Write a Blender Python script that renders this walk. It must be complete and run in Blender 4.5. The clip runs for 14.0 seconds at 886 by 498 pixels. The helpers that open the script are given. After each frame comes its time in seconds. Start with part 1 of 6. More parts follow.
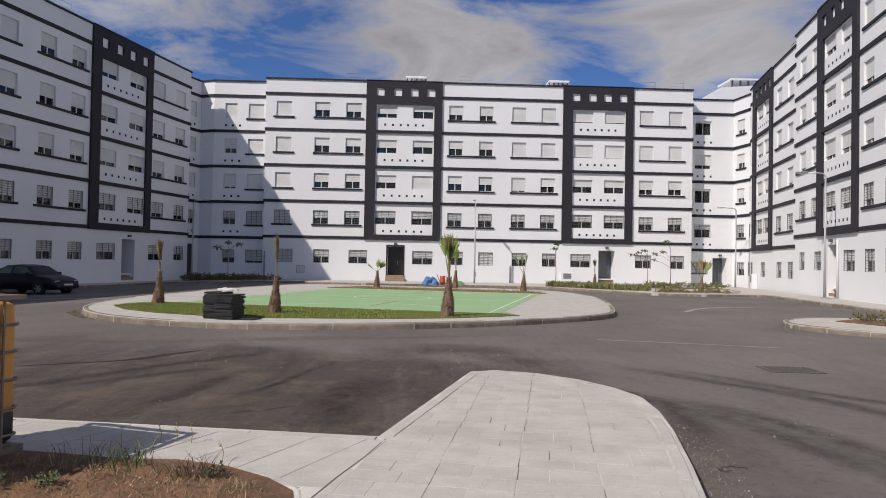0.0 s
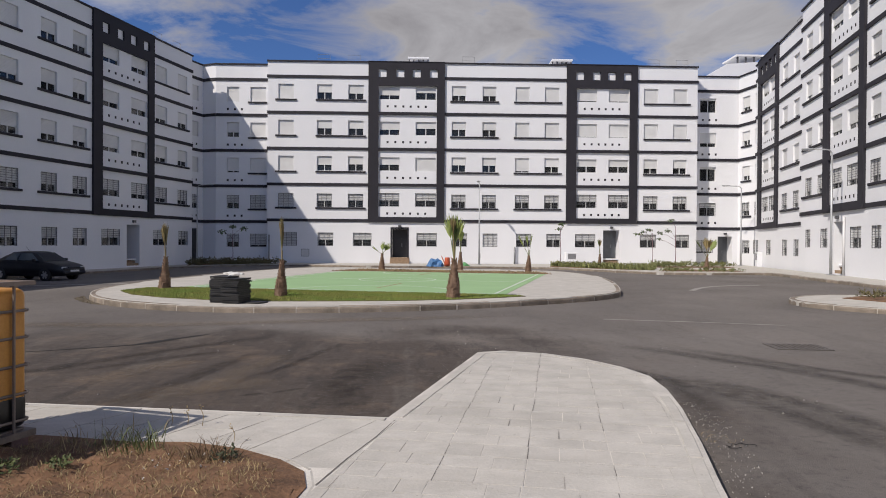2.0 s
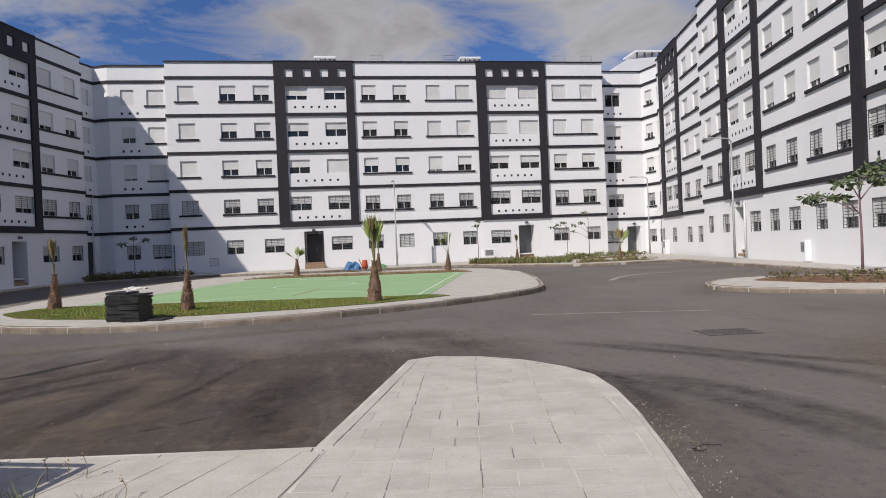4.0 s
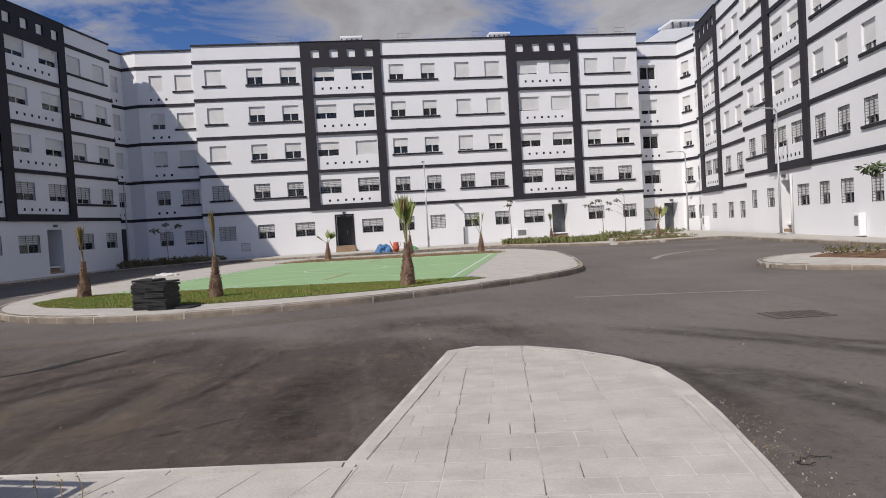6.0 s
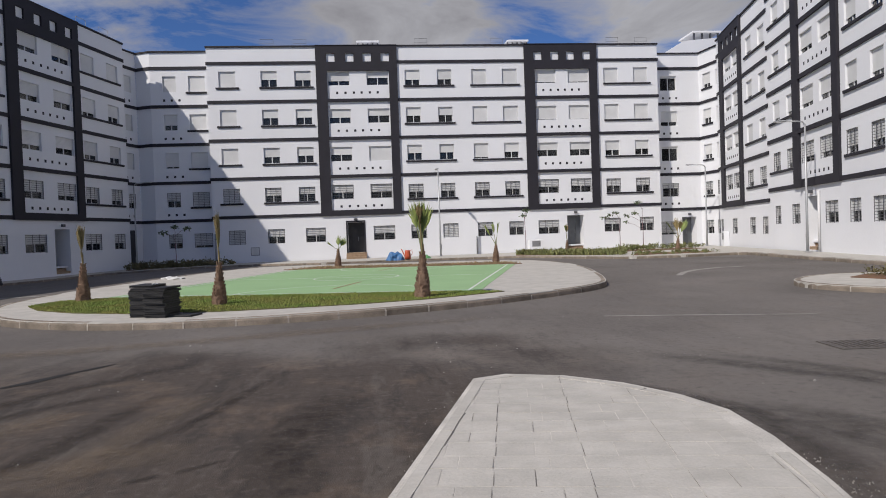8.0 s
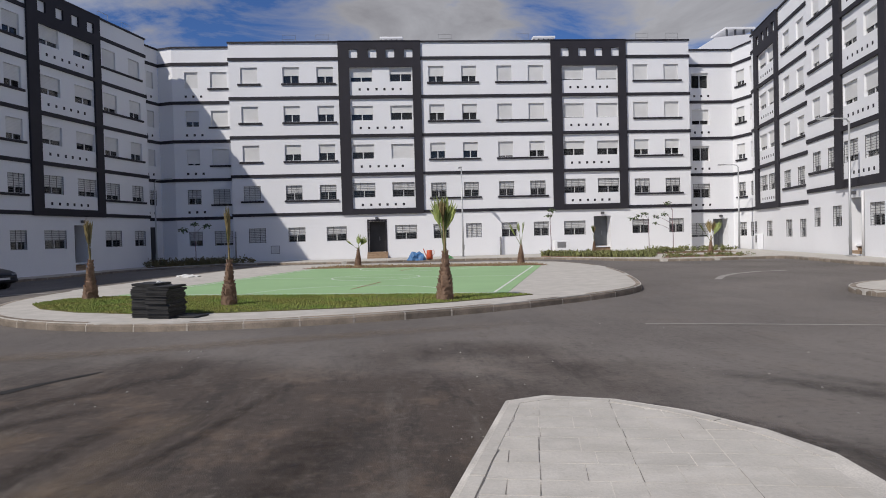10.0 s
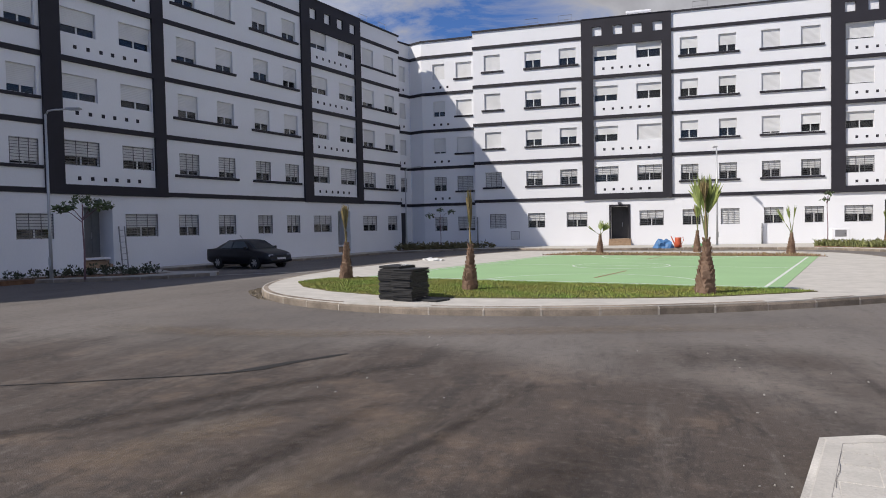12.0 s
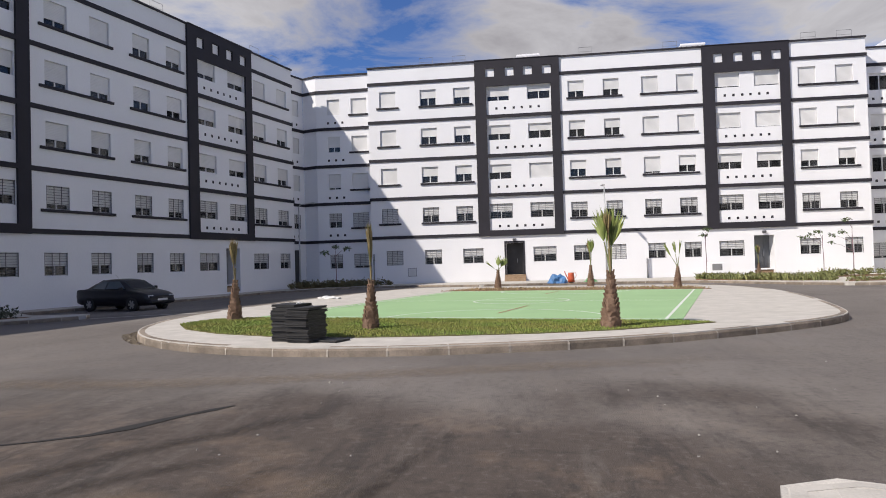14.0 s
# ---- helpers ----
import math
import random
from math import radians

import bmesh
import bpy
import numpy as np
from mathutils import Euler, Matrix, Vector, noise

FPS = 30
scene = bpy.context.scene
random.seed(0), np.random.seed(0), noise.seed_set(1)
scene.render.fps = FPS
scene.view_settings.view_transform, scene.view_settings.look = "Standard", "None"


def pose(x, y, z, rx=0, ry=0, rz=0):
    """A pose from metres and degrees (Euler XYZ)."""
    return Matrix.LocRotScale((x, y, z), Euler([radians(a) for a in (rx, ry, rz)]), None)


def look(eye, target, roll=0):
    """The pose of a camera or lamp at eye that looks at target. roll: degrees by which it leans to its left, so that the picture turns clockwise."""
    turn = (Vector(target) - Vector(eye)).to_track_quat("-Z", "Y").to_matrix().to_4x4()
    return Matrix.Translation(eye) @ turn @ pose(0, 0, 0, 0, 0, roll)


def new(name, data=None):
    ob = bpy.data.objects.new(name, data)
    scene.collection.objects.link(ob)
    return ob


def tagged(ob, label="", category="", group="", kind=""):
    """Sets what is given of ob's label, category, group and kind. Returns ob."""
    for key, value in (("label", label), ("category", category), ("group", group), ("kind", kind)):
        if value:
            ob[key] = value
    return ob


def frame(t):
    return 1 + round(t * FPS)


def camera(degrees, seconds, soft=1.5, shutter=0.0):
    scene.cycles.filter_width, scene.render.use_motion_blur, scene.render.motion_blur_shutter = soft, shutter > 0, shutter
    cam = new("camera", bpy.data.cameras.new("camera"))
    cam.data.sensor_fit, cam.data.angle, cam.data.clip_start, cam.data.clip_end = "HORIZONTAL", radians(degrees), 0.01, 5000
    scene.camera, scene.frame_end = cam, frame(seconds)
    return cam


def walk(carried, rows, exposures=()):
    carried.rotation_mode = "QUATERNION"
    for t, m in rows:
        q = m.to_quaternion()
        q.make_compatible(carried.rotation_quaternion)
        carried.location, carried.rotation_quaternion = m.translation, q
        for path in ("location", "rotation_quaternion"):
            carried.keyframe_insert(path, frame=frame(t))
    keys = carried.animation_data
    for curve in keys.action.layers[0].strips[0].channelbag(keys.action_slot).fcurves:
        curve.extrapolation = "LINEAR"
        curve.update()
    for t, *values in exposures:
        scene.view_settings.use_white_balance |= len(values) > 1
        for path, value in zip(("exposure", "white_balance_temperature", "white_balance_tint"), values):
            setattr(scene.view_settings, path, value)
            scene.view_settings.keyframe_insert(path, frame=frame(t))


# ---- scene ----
# ---------------------------------------------------------------- camera and walk
cam = camera(66.93, 14.0, soft=0.95)
# seconds, eye x y z, heading to the left of +y, pitch, roll
PATH = [
    (0.0, 4.058, -22.978, 1.623, -2.38, 1.06, -1.03),
    (0.5, 4.055, -22.894, 1.587, -0.84, 0.58, -0.73),
    (1.0, 4.057, -22.952, 1.615, 0.73, 0.87, -0.17),
    (1.5, 4.054, -22.975, 1.620, -0.12, 0.66, 0.20),
    (2.0, 4.033, -22.958, 1.617, -2.05, -0.50, -0.34),
    (2.5, 3.977, -22.765, 1.630, -6.78, -0.94, 0.96),
    (3.0, 3.948, -22.576, 1.601, -9.18, -0.53, 1.98),
    (5.5, 4.026, -21.708, 1.591, -8.15, -0.70, 3.54),
    (6.0, 3.983, -21.481, 1.578, -6.55, -2.04, 3.40),
    (6.5, 3.929, -21.270, 1.606, -6.34, -2.63, 4.60),
    (7.0, 4.011, -21.018, 1.588, -6.46, -2.65, 2.38),
    (7.5, 3.965, -20.814, 1.593, -4.60, -2.33, 2.91),
    (8.0, 3.913, -20.509, 1.594, -5.74, -1.26, 2.02),
    (8.5, 3.979, -20.170, 1.563, -4.63, -1.07, 1.96),
    (11.0, 3.913, -19.015, 1.536, -3.11, -1.53, 0.98),
    (11.5, 3.783, -18.752, 1.524, 7.70, -2.87, 0.64),
    (12.0, 3.763, -18.522, 1.501, 16.30, -1.85, 1.14),
    (12.5, 3.613, -18.445, 1.500, 13.15, -1.09, 1.82),
    (13.0, 3.560, -18.256, 1.490, 10.81, -1.45, 2.01),
    (13.5, 3.495, -17.916, 1.520, 12.36, 1.39, 1.33),
    (14.0, 3.480, -17.853, 1.436, 7.27, 1.18, 1.61),
]


def stance(x, y, z, yaw, pitch, roll):
    a, b = radians(yaw), radians(pitch)
    way = Vector((-math.sin(a) * math.cos(b), math.cos(a) * math.cos(b), math.sin(b)))
    return look((x, y, z), Vector((x, y, z)) + way, -roll)


EXPOSURES = [(0.0, -0.03, 6750, 12), (7.0, -0.06, 6640, 12), (8.5, -0.17, 6530, 11), (11.0, -0.12, 6510, 11), (11.5, 0.01, 6510, 11), (12.0, 0.22, 6590, 11), (13.0, 0.35, 6750, 12), (13.5, 0.42, 6750, 12), (14.0, 0.33, 6750, 12)]
walk(cam, [(t, stance(*p)) for t, *p in PATH], EXPOSURES)

# ---------------------------------------------------------------- light
SUN_DIR = Vector((0.83, 0.68, -1.0)).normalized()      # the way the sunlight travels
sun_el = math.asin(-SUN_DIR.z)
sun_az = math.atan2(-SUN_DIR.x, -SUN_DIR.y)            # clockwise from +y
world = bpy.data.worlds.new("sky")
scene.world = world
world.use_nodes = True
wn, wl = world.node_tree.nodes, world.node_tree.links
wn.clear()
w_out = wn.new("ShaderNodeOutputWorld")
w_bg = wn.new("ShaderNodeBackground")
w_sky = wn.new("ShaderNodeTexSky")
w_sky.sky_type = "NISHITA"
w_sky.sun_disc = False
w_sky.sun_elevation, w_sky.sun_rotation = sun_el, sun_az
w_sky.air_density, w_sky.dust_density, w_sky.ozone_density = 1.0, 0.6, 2.5
w_bg.inputs["Strength"].default_value = 0.090
# a layer of broken cloud, laid out on a plane overhead
w_co = wn.new("ShaderNodeTexCoord")
w_sep = wn.new("ShaderNodeSeparateXYZ")
wl.new(w_co.outputs["Generated"], w_sep.inputs[0])
w_z = wn.new("ShaderNodeMath"); w_z.operation = "MAXIMUM"; w_z.inputs[1].default_value = 0.03
wl.new(w_sep.outputs["Z"], w_z.inputs[0])
w_za = wn.new("ShaderNodeMath"); w_za.operation = "ADD"; w_za.inputs[1].default_value = 0.12
wl.new(w_z.outputs[0], w_za.inputs[0])
w_x = wn.new("ShaderNodeMath"); w_x.operation = "DIVIDE"
w_y = wn.new("ShaderNodeMath"); w_y.operation = "DIVIDE"
wl.new(w_sep.outputs["X"], w_x.inputs[0]); wl.new(w_za.outputs[0], w_x.inputs[1])
wl.new(w_sep.outputs["Y"], w_y.inputs[0]); wl.new(w_za.outputs[0], w_y.inputs[1])
w_vec = wn.new("ShaderNodeCombineXYZ")
wl.new(w_x.outputs[0], w_vec.inputs[0]); wl.new(w_y.outputs[0], w_vec.inputs[1])
w_vec.inputs[2].default_value = 7.15
w_noise = wn.new("ShaderNodeTexNoise")
w_noise.inputs["Scale"].default_value = 1.5
w_noise.inputs["Detail"].default_value = 9.0
w_noise.inputs["Roughness"].default_value = 0.60
w_noise.inputs["Distortion"].default_value = 0.5
wl.new(w_vec.outputs[0], w_noise.inputs["Vector"])
w_ramp = wn.new("ShaderNodeValToRGB")
w_ramp.color_ramp.elements[0].position, w_ramp.color_ramp.elements[0].color = 0.43, (0, 0, 0, 1)
w_ramp.color_ramp.elements[1].position, w_ramp.color_ramp.elements[1].color = 0.60, (1, 1, 1, 1)
# banks of cloud and the clear gaps between them: bearing to the right of +y, height, reach in degrees, more or less cloud
w_last = w_noise.outputs[0]
for bearing, height, reach, more in ((-26, 25, 14, 0.07), (2, 18, 13, 0.07), (24, 18, 11, 0.07), (-11, 16, 13, -0.13), (7.5, 25, 9, -0.09), (14.5, 16, 7, -0.10), (36, 21, 11, -0.10)):
    w_dot = wn.new("ShaderNodeVectorMath"); w_dot.operation = "DOT_PRODUCT"
    a, b = radians(bearing), radians(height)
    w_dot.inputs[1].default_value = (math.sin(a) * math.cos(b), math.cos(a) * math.cos(b), math.sin(b))
    wl.new(w_co.outputs["Generated"], w_dot.inputs[0])
    w_near = wn.new("ShaderNodeMapRange"); w_near.interpolation_type = "SMOOTHSTEP"
    w_near.inputs["From Min"].default_value, w_near.inputs["From Max"].default_value = math.cos(radians(reach)), math.cos(radians(reach * 0.3))
    w_near.inputs["To Max"].default_value = more
    wl.new(w_dot.outputs["Value"], w_near.inputs["Value"])
    w_sum = wn.new("ShaderNodeMath"); w_sum.operation = "ADD"
    wl.new(w_last, w_sum.inputs[0]); wl.new(w_near.outputs[0], w_sum.inputs[1])
    w_last = w_sum.outputs[0]
wl.new(w_last, w_ramp.inputs[0])
w_shade = wn.new("ShaderNodeValToRGB")
w_shade.color_ramp.elements[0].position, w_shade.color_ramp.elements[0].color = 0.45, (5.4, 5.5, 5.9, 1)
w_shade.color_ramp.elements[1].position, w_shade.color_ramp.elements[1].color = 0.72, (3.2, 3.2, 3.5, 1)
wl.new(w_noise.outputs[0], w_shade.inputs[0])
w_mix = wn.new("ShaderNodeMix"); w_mix.data_type = "RGBA"
wl.new(w_ramp.outputs[0], w_mix.inputs[0])
w_blue = wn.new("ShaderNodeMix"); w_blue.data_type = "RGBA"; w_blue.blend_type = "MULTIPLY"
w_blue.inputs[0].default_value = 1.0
w_blue.inputs[7].default_value = (0.42, 0.62, 1.0, 1)      # a clear, deep blue between the clouds
wl.new(w_sky.outputs[0], w_blue.inputs[6])
wl.new(w_blue.outputs[2], w_mix.inputs[6]); wl.new(w_shade.outputs[0], w_mix.inputs[7])
wl.new(w_mix.outputs[2], w_bg.inputs["Color"])
wl.new(w_bg.outputs[0], w_out.inputs["Surface"])

sun = new("sun", bpy.data.lights.new("sun", "SUN"))
sun.data.energy, sun.data.angle, sun.data.color = 4.15, radians(0.6), (1.0, 0.95, 0.88)
sun.matrix_world = look(-SUN_DIR * 60, (0, 0, 0))


# ---------------------------------------------------------------- materials
def material(name, colour, rough=0.8, metal=0.0, other=None, scale=4.0, fine=60.0, amount=0.35, bump=0.15, bump_scale=None, per_object=0.0,
             transmission=0.0, spec=0.5, stretch=(1, 1, 1), coat=0.0, per_island=0.0):
    """Colour with stains at a large and grain at a small scale, and relief."""
    m = bpy.data.materials.new(name)
    m.use_nodes = True
    n, l = m.node_tree.nodes, m.node_tree.links
    b = n["Principled BSDF"]
    b.inputs["Roughness"].default_value, b.inputs["Metallic"].default_value = rough, metal
    b.inputs["Specular IOR Level"].default_value = spec
    b.inputs["Transmission Weight"].default_value = transmission
    b.inputs["Coat Weight"].default_value = coat
    geo = n.new("ShaderNodeNewGeometry")
    mp = n.new("ShaderNodeMapping"); mp.inputs["Scale"].default_value = stretch
    l.new(geo.outputs["Position"], mp.inputs["Vector"])
    big = n.new("ShaderNodeTexNoise"); big.inputs["Scale"].default_value = scale; big.inputs["Detail"].default_value = 5
    small = n.new("ShaderNodeTexNoise"); small.inputs["Scale"].default_value = fine; small.inputs["Detail"].default_value = 3
    l.new(mp.outputs[0], big.inputs["Vector"]); l.new(mp.outputs[0], small.inputs["Vector"])
    mix = n.new("ShaderNodeMath"); mix.operation = "MULTIPLY_ADD"; mix.inputs[1].default_value = 0.65
    half = n.new("ShaderNodeMath"); half.operation = "MULTIPLY"; half.inputs[1].default_value = 0.35
    l.new(small.outputs[0], half.inputs[0]); l.new(big.outputs[0], mix.inputs[0]); l.new(half.outputs[0], mix.inputs[2])
    ramp = n.new("ShaderNodeMapRange")
    ramp.inputs["From Min"].default_value, ramp.inputs["From Max"].default_value = 0.35, 0.65
    l.new(mix.outputs[0], ramp.inputs["Value"])
    c = n.new("ShaderNodeMix"); c.data_type = "RGBA"
    o = other or tuple(v * (1 - amount) for v in colour)
    c.inputs[6].default_value, c.inputs[7].default_value = (*o, 1), (*colour, 1)
    l.new(ramp.outputs[0], c.inputs[0])
    last = c.outputs[2]
    if per_object or per_island:
        hsv = n.new("ShaderNodeHueSaturation")
        vr = n.new("ShaderNodeMapRange")
        amt = per_object or per_island
        vr.inputs["To Min"].default_value, vr.inputs["To Max"].default_value = 1 - amt, 1 + amt
        if per_object:
            info = n.new("ShaderNodeObjectInfo"); l.new(info.outputs["Random"], vr.inputs["Value"])
        else:
            l.new(geo.outputs["Random Per Island"], vr.inputs["Value"])
        l.new(vr.outputs[0], hsv.inputs["Value"]); l.new(last, hsv.inputs["Color"])
        last = hsv.outputs[0]
    l.new(last, b.inputs["Base Color"])
    if bump:
        bm = n.new("ShaderNodeBump"); bm.inputs["Strength"].default_value = bump; bm.inputs["Distance"].default_value = 0.01
        l.new(small.outputs[0], bm.inputs["Height"]); l.new(bm.outputs[0], b.inputs["Normal"])
    return m


WHITE = material("white_render", (0.78, 0.785, 0.805), 0.85, scale=0.35, fine=25, amount=0.07, bump=0.12, stretch=(1, 1, 0.35))
BLACK = material("charcoal_paint", (0.019, 0.017, 0.025), 0.75, scale=1.2, fine=30, amount=0.3, bump=0.1)
SHUTTER = material("shutter_slats", (0.665, 0.665, 0.66), 0.6, scale=1.5, amount=0.1, bump=0.02, per_object=0.06)
ALU = material("grey_aluminium", (0.30, 0.30, 0.31), 0.45, 0.6, amount=0.1, bump=0.0)
WINFRAME = material("white_window_frame", (0.62, 0.62, 0.62), 0.5, amount=0.08, bump=0.0)
GLASS = material("window_glass", (0.07, 0.075, 0.08), 0.03, amount=0.05, bump=0.0, transmission=0.75)
BARS = material("dark_grey_bars", (0.12, 0.12, 0.13), 0.5, 0.4, amount=0.2, bump=0.0)
# near-black colour that stands for the shade inside open doorways
DARK = material("opening_shade_dark", (0.030, 0.028, 0.030), 0.5, amount=0.3, bump=0.05)
DOORGREY = material("grey_metal_door", (0.16, 0.17, 0.18), 0.5, amount=0.2, bump=0.05)
STEP = material("terracotta_step", (0.36, 0.25, 0.16), 0.8, amount=0.3, bump=0.1)
ROOF = material("roof_screed", (0.45, 0.44, 0.42), 0.9, amount=0.25)
ASPHALT = material("asphalt", (0.182, 0.163, 0.148), 0.9, scale=0.22, fine=90, other=(0.093, 0.081, 0.073), bump=0.6)


def dirty_asphalt():
    """The darker, tracked stretch of road before the walkway, laid into the asphalt."""
    n, l = ASPHALT.node_tree.nodes, ASPHALT.node_tree.links
    bsdf = n["Principled BSDF"]
    base = bsdf.inputs["Base Color"].links[0].from_socket
    geo = n.new("ShaderNodeNewGeometry")
    warp = n.new("ShaderNodeTexNoise"); warp.inputs["Scale"].default_value = 0.45; warp.inputs["Detail"].default_value = 4
    l.new(geo.outputs["Position"], warp.inputs["Vector"])
    sep = n.new("ShaderNodeSeparateXYZ"); l.new(geo.outputs["Position"], sep.inputs[0])

    def maths(op, a, b):
        m = n.new("ShaderNodeMath"); m.operation = op
        for k, v in enumerate((a, b)):
            if isinstance(v, (int, float)):
                m.inputs[k].default_value = v
            else:
                l.new(v, m.inputs[k])
        return m.outputs[0]

    def step(value, a, b):
        m = n.new("ShaderNodeMapRange"); m.interpolation_type = "SMOOTHSTEP"
        m.inputs["From Min"].default_value, m.inputs["From Max"].default_value = a, b
        l.new(value, m.inputs["Value"])
        return m.outputs[0]

    shift = maths("MULTIPLY", maths("SUBTRACT", warp.outputs[0], 0.5), 7.0)
    near = step(maths("ADD", sep.outputs["Y"], shift), -9.5, -12.5)
    side = step(maths("ADD", sep.outputs["X"], shift), 7.6, 4.5)
    patch = maths("MULTIPLY", near, side)
    # tyre tracks and scuffs drawn out along the ways driven
    tracks = []
    for turn, sc, seed in ((-17, (1.9, 0.42, 1), 0.0), (48, (1.5, 0.38, 1), 7.0), (-72, (1.6, 0.30, 1), 3.0)):
        mp = n.new("ShaderNodeMapping"); mp.inputs["Rotation"].default_value = (0, 0, radians(-turn)); mp.inputs["Scale"].default_value = sc; mp.inputs["Location"].default_value = (seed, seed, 0)
        l.new(geo.outputs["Position"], mp.inputs["Vector"])
        t = n.new("ShaderNodeTexNoise"); t.inputs["Scale"].default_value = 1.0; t.inputs["Detail"].default_value = 11; t.inputs["Roughness"].default_value = 0.76; t.inputs["Distortion"].default_value = 0.3
        l.new(mp.outputs[0], t.inputs["Vector"])
        tracks.append(step(t.outputs[0], 0.52, 0.62))
    both = maths("MAXIMUM", tracks[0], tracks[1])
    grit = n.new("ShaderNodeTexNoise"); grit.inputs["Scale"].default_value = 80.0; grit.inputs["Detail"].default_value = 2
    l.new(geo.outputs["Position"], grit.inputs["Vector"])

    mottle = n.new("ShaderNodeTexNoise"); mottle.inputs["Scale"].default_value = 11.0; mottle.inputs["Detail"].default_value = 6; mottle.inputs["Roughness"].default_value = 0.72
    l.new(geo.outputs["Position"], mottle.inputs["Vector"])

    def layer(col, fac, to, amount):
        m = n.new("ShaderNodeMix"); m.data_type = "RGBA"
        l.new(maths("MULTIPLY", fac, amount), m.inputs[0]); l.new(col, m.inputs[6]); m.inputs[7].default_value = (*to, 1)
        return m.outputs[2]

    rust = n.new("ShaderNodeTexNoise"); rust.inputs["Scale"].default_value = 0.9; rust.inputs["Detail"].default_value = 7; rust.inputs["Roughness"].default_value = 0.66
    l.new(geo.outputs["Position"], rust.inputs["Vector"])
    smudge = n.new("ShaderNodeTexNoise"); smudge.inputs["Scale"].default_value = 3.4; smudge.inputs["Detail"].default_value = 10; smudge.inputs["Roughness"].default_value = 0.76; smudge.inputs["Distortion"].default_value = 0.2
    l.new(geo.outputs["Position"], smudge.inputs["Vector"])
    reach = maths("ADD", maths("MULTIPLY", patch, 0.8), 0.2)
    out = layer(base, patch, (0.055, 0.040, 0.031), 0.90)
    out = layer(out, maths("MULTIPLY", step(rust.outputs[0], 0.50, 0.66), reach), (0.150, 0.105, 0.072), 0.55)
    out = layer(out, maths("MULTIPLY", step(smudge.outputs[0], 0.53, 0.64), reach), (0.020, 0.015, 0.012), 0.55)
    out = layer(out, maths("MULTIPLY", step(smudge.outputs[0], 0.42, 0.33), reach), (0.150, 0.130, 0.110), 0.42)
    out = layer(out, maths("MULTIPLY", both, maths("ADD", maths("MULTIPLY", patch, 0.75), 0.25)), (0.020, 0.016, 0.014), 0.55)
    out = layer(out, maths("MULTIPLY", tracks[2], maths("SUBTRACT", 1.0, both)), (0.165, 0.148, 0.130), 0.25)
    out = layer(out, step(grit.outputs[0], 0.60, 0.78), (0.24, 0.22, 0.20), 0.55)
    out = layer(out, step(grit.outputs[0], 0.42, 0.26), (0.025, 0.022, 0.020), 0.65)
    out = layer(out, step(mottle.outputs[0], 0.52, 0.72), (0.18, 0.160, 0.140), 0.42)
    out = layer(out, step(mottle.outputs[0], 0.48, 0.30), (0.026, 0.023, 0.021), 0.55)
    l.new(out, bsdf.inputs["Base Color"])


dirty_asphalt()
CONCRETE = material("pale_concrete_paving", (0.505, 0.476, 0.433), 0.9, scale=3.4, fine=45, other=(0.40, 0.38, 0.345), bump=0.4, per_object=0.045)


def weathered(m, pale, dark):
    """Pale smears of dried cement and small dark pits over a material."""
    n, l = m.node_tree.nodes, m.node_tree.links
    bsdf = n["Principled BSDF"]
    last = bsdf.inputs["Base Color"].links[0].from_socket
    geo = n.new("ShaderNodeNewGeometry")
    for sc, rough, a, b, colour, amount in ((2.3, 0.72, 0.52, 0.70, pale, 0.6), (0.8, 0.6, 0.52, 0.68, dark, 0.30), (26.0, 0.5, 0.68, 0.76, dark, 0.7)):
        t = n.new("ShaderNodeTexNoise"); t.inputs["Scale"].default_value = sc; t.inputs["Detail"].default_value = 8; t.inputs["Roughness"].default_value = rough
        mp = n.new("ShaderNodeMapping"); mp.inputs["Rotation"].default_value = (0, 0, radians(11)); mp.inputs["Scale"].default_value = (1, 2.2 if sc < 5 else 1, 1)
        l.new(geo.outputs["Position"], mp.inputs["Vector"]); l.new(mp.outputs[0], t.inputs["Vector"])
        r = n.new("ShaderNodeMapRange"); r.inputs["From Min"].default_value, r.inputs["From Max"].default_value = a, b; r.inputs["To Max"].default_value = amount
        l.new(t.outputs[0], r.inputs["Value"])
        c = n.new("ShaderNodeMix"); c.data_type = "RGBA"; c.inputs[7].default_value = (*colour, 1)
        l.new(r.outputs[0], c.inputs[0]); l.new(last, c.inputs[6])
        last = c.outputs[2]
    l.new(last, bsdf.inputs["Base Color"])


weathered(CONCRETE, (0.56, 0.535, 0.495), (0.30, 0.275, 0.24))
JOINT = material("paving_bed", (0.65, 0.615, 0.56), 0.95, scale=2, fine=80, amount=0.4, bump=0.3)
MORTAR = material("pale_mortar", (0.42, 0.375, 0.32), 0.95, scale=6, amount=0.4, bump=0.4)
KERB = material("kerb_stone", (0.285, 0.235, 0.185), 0.9, scale=3.5, fine=50, amount=0.5, bump=0.4, per_object=0.2)
COURT = material("green_court_paint", (0.285, 0.45, 0.225), 0.8, scale=0.5, fine=40, amount=0.14, bump=0.1)
LINE = material("white_line_paint", (0.66, 0.70, 0.64), 0.8, scale=3, amount=0.2, bump=0.05)
REDLINE = material("red_line_paint", (0.33, 0.16, 0.09), 0.8, scale=3, amount=0.3, bump=0.05)
SOIL = material("brown_soil", (0.235, 0.126, 0.068), 1.0, scale=4.5, fine=45, amount=0.65, bump=0.9)


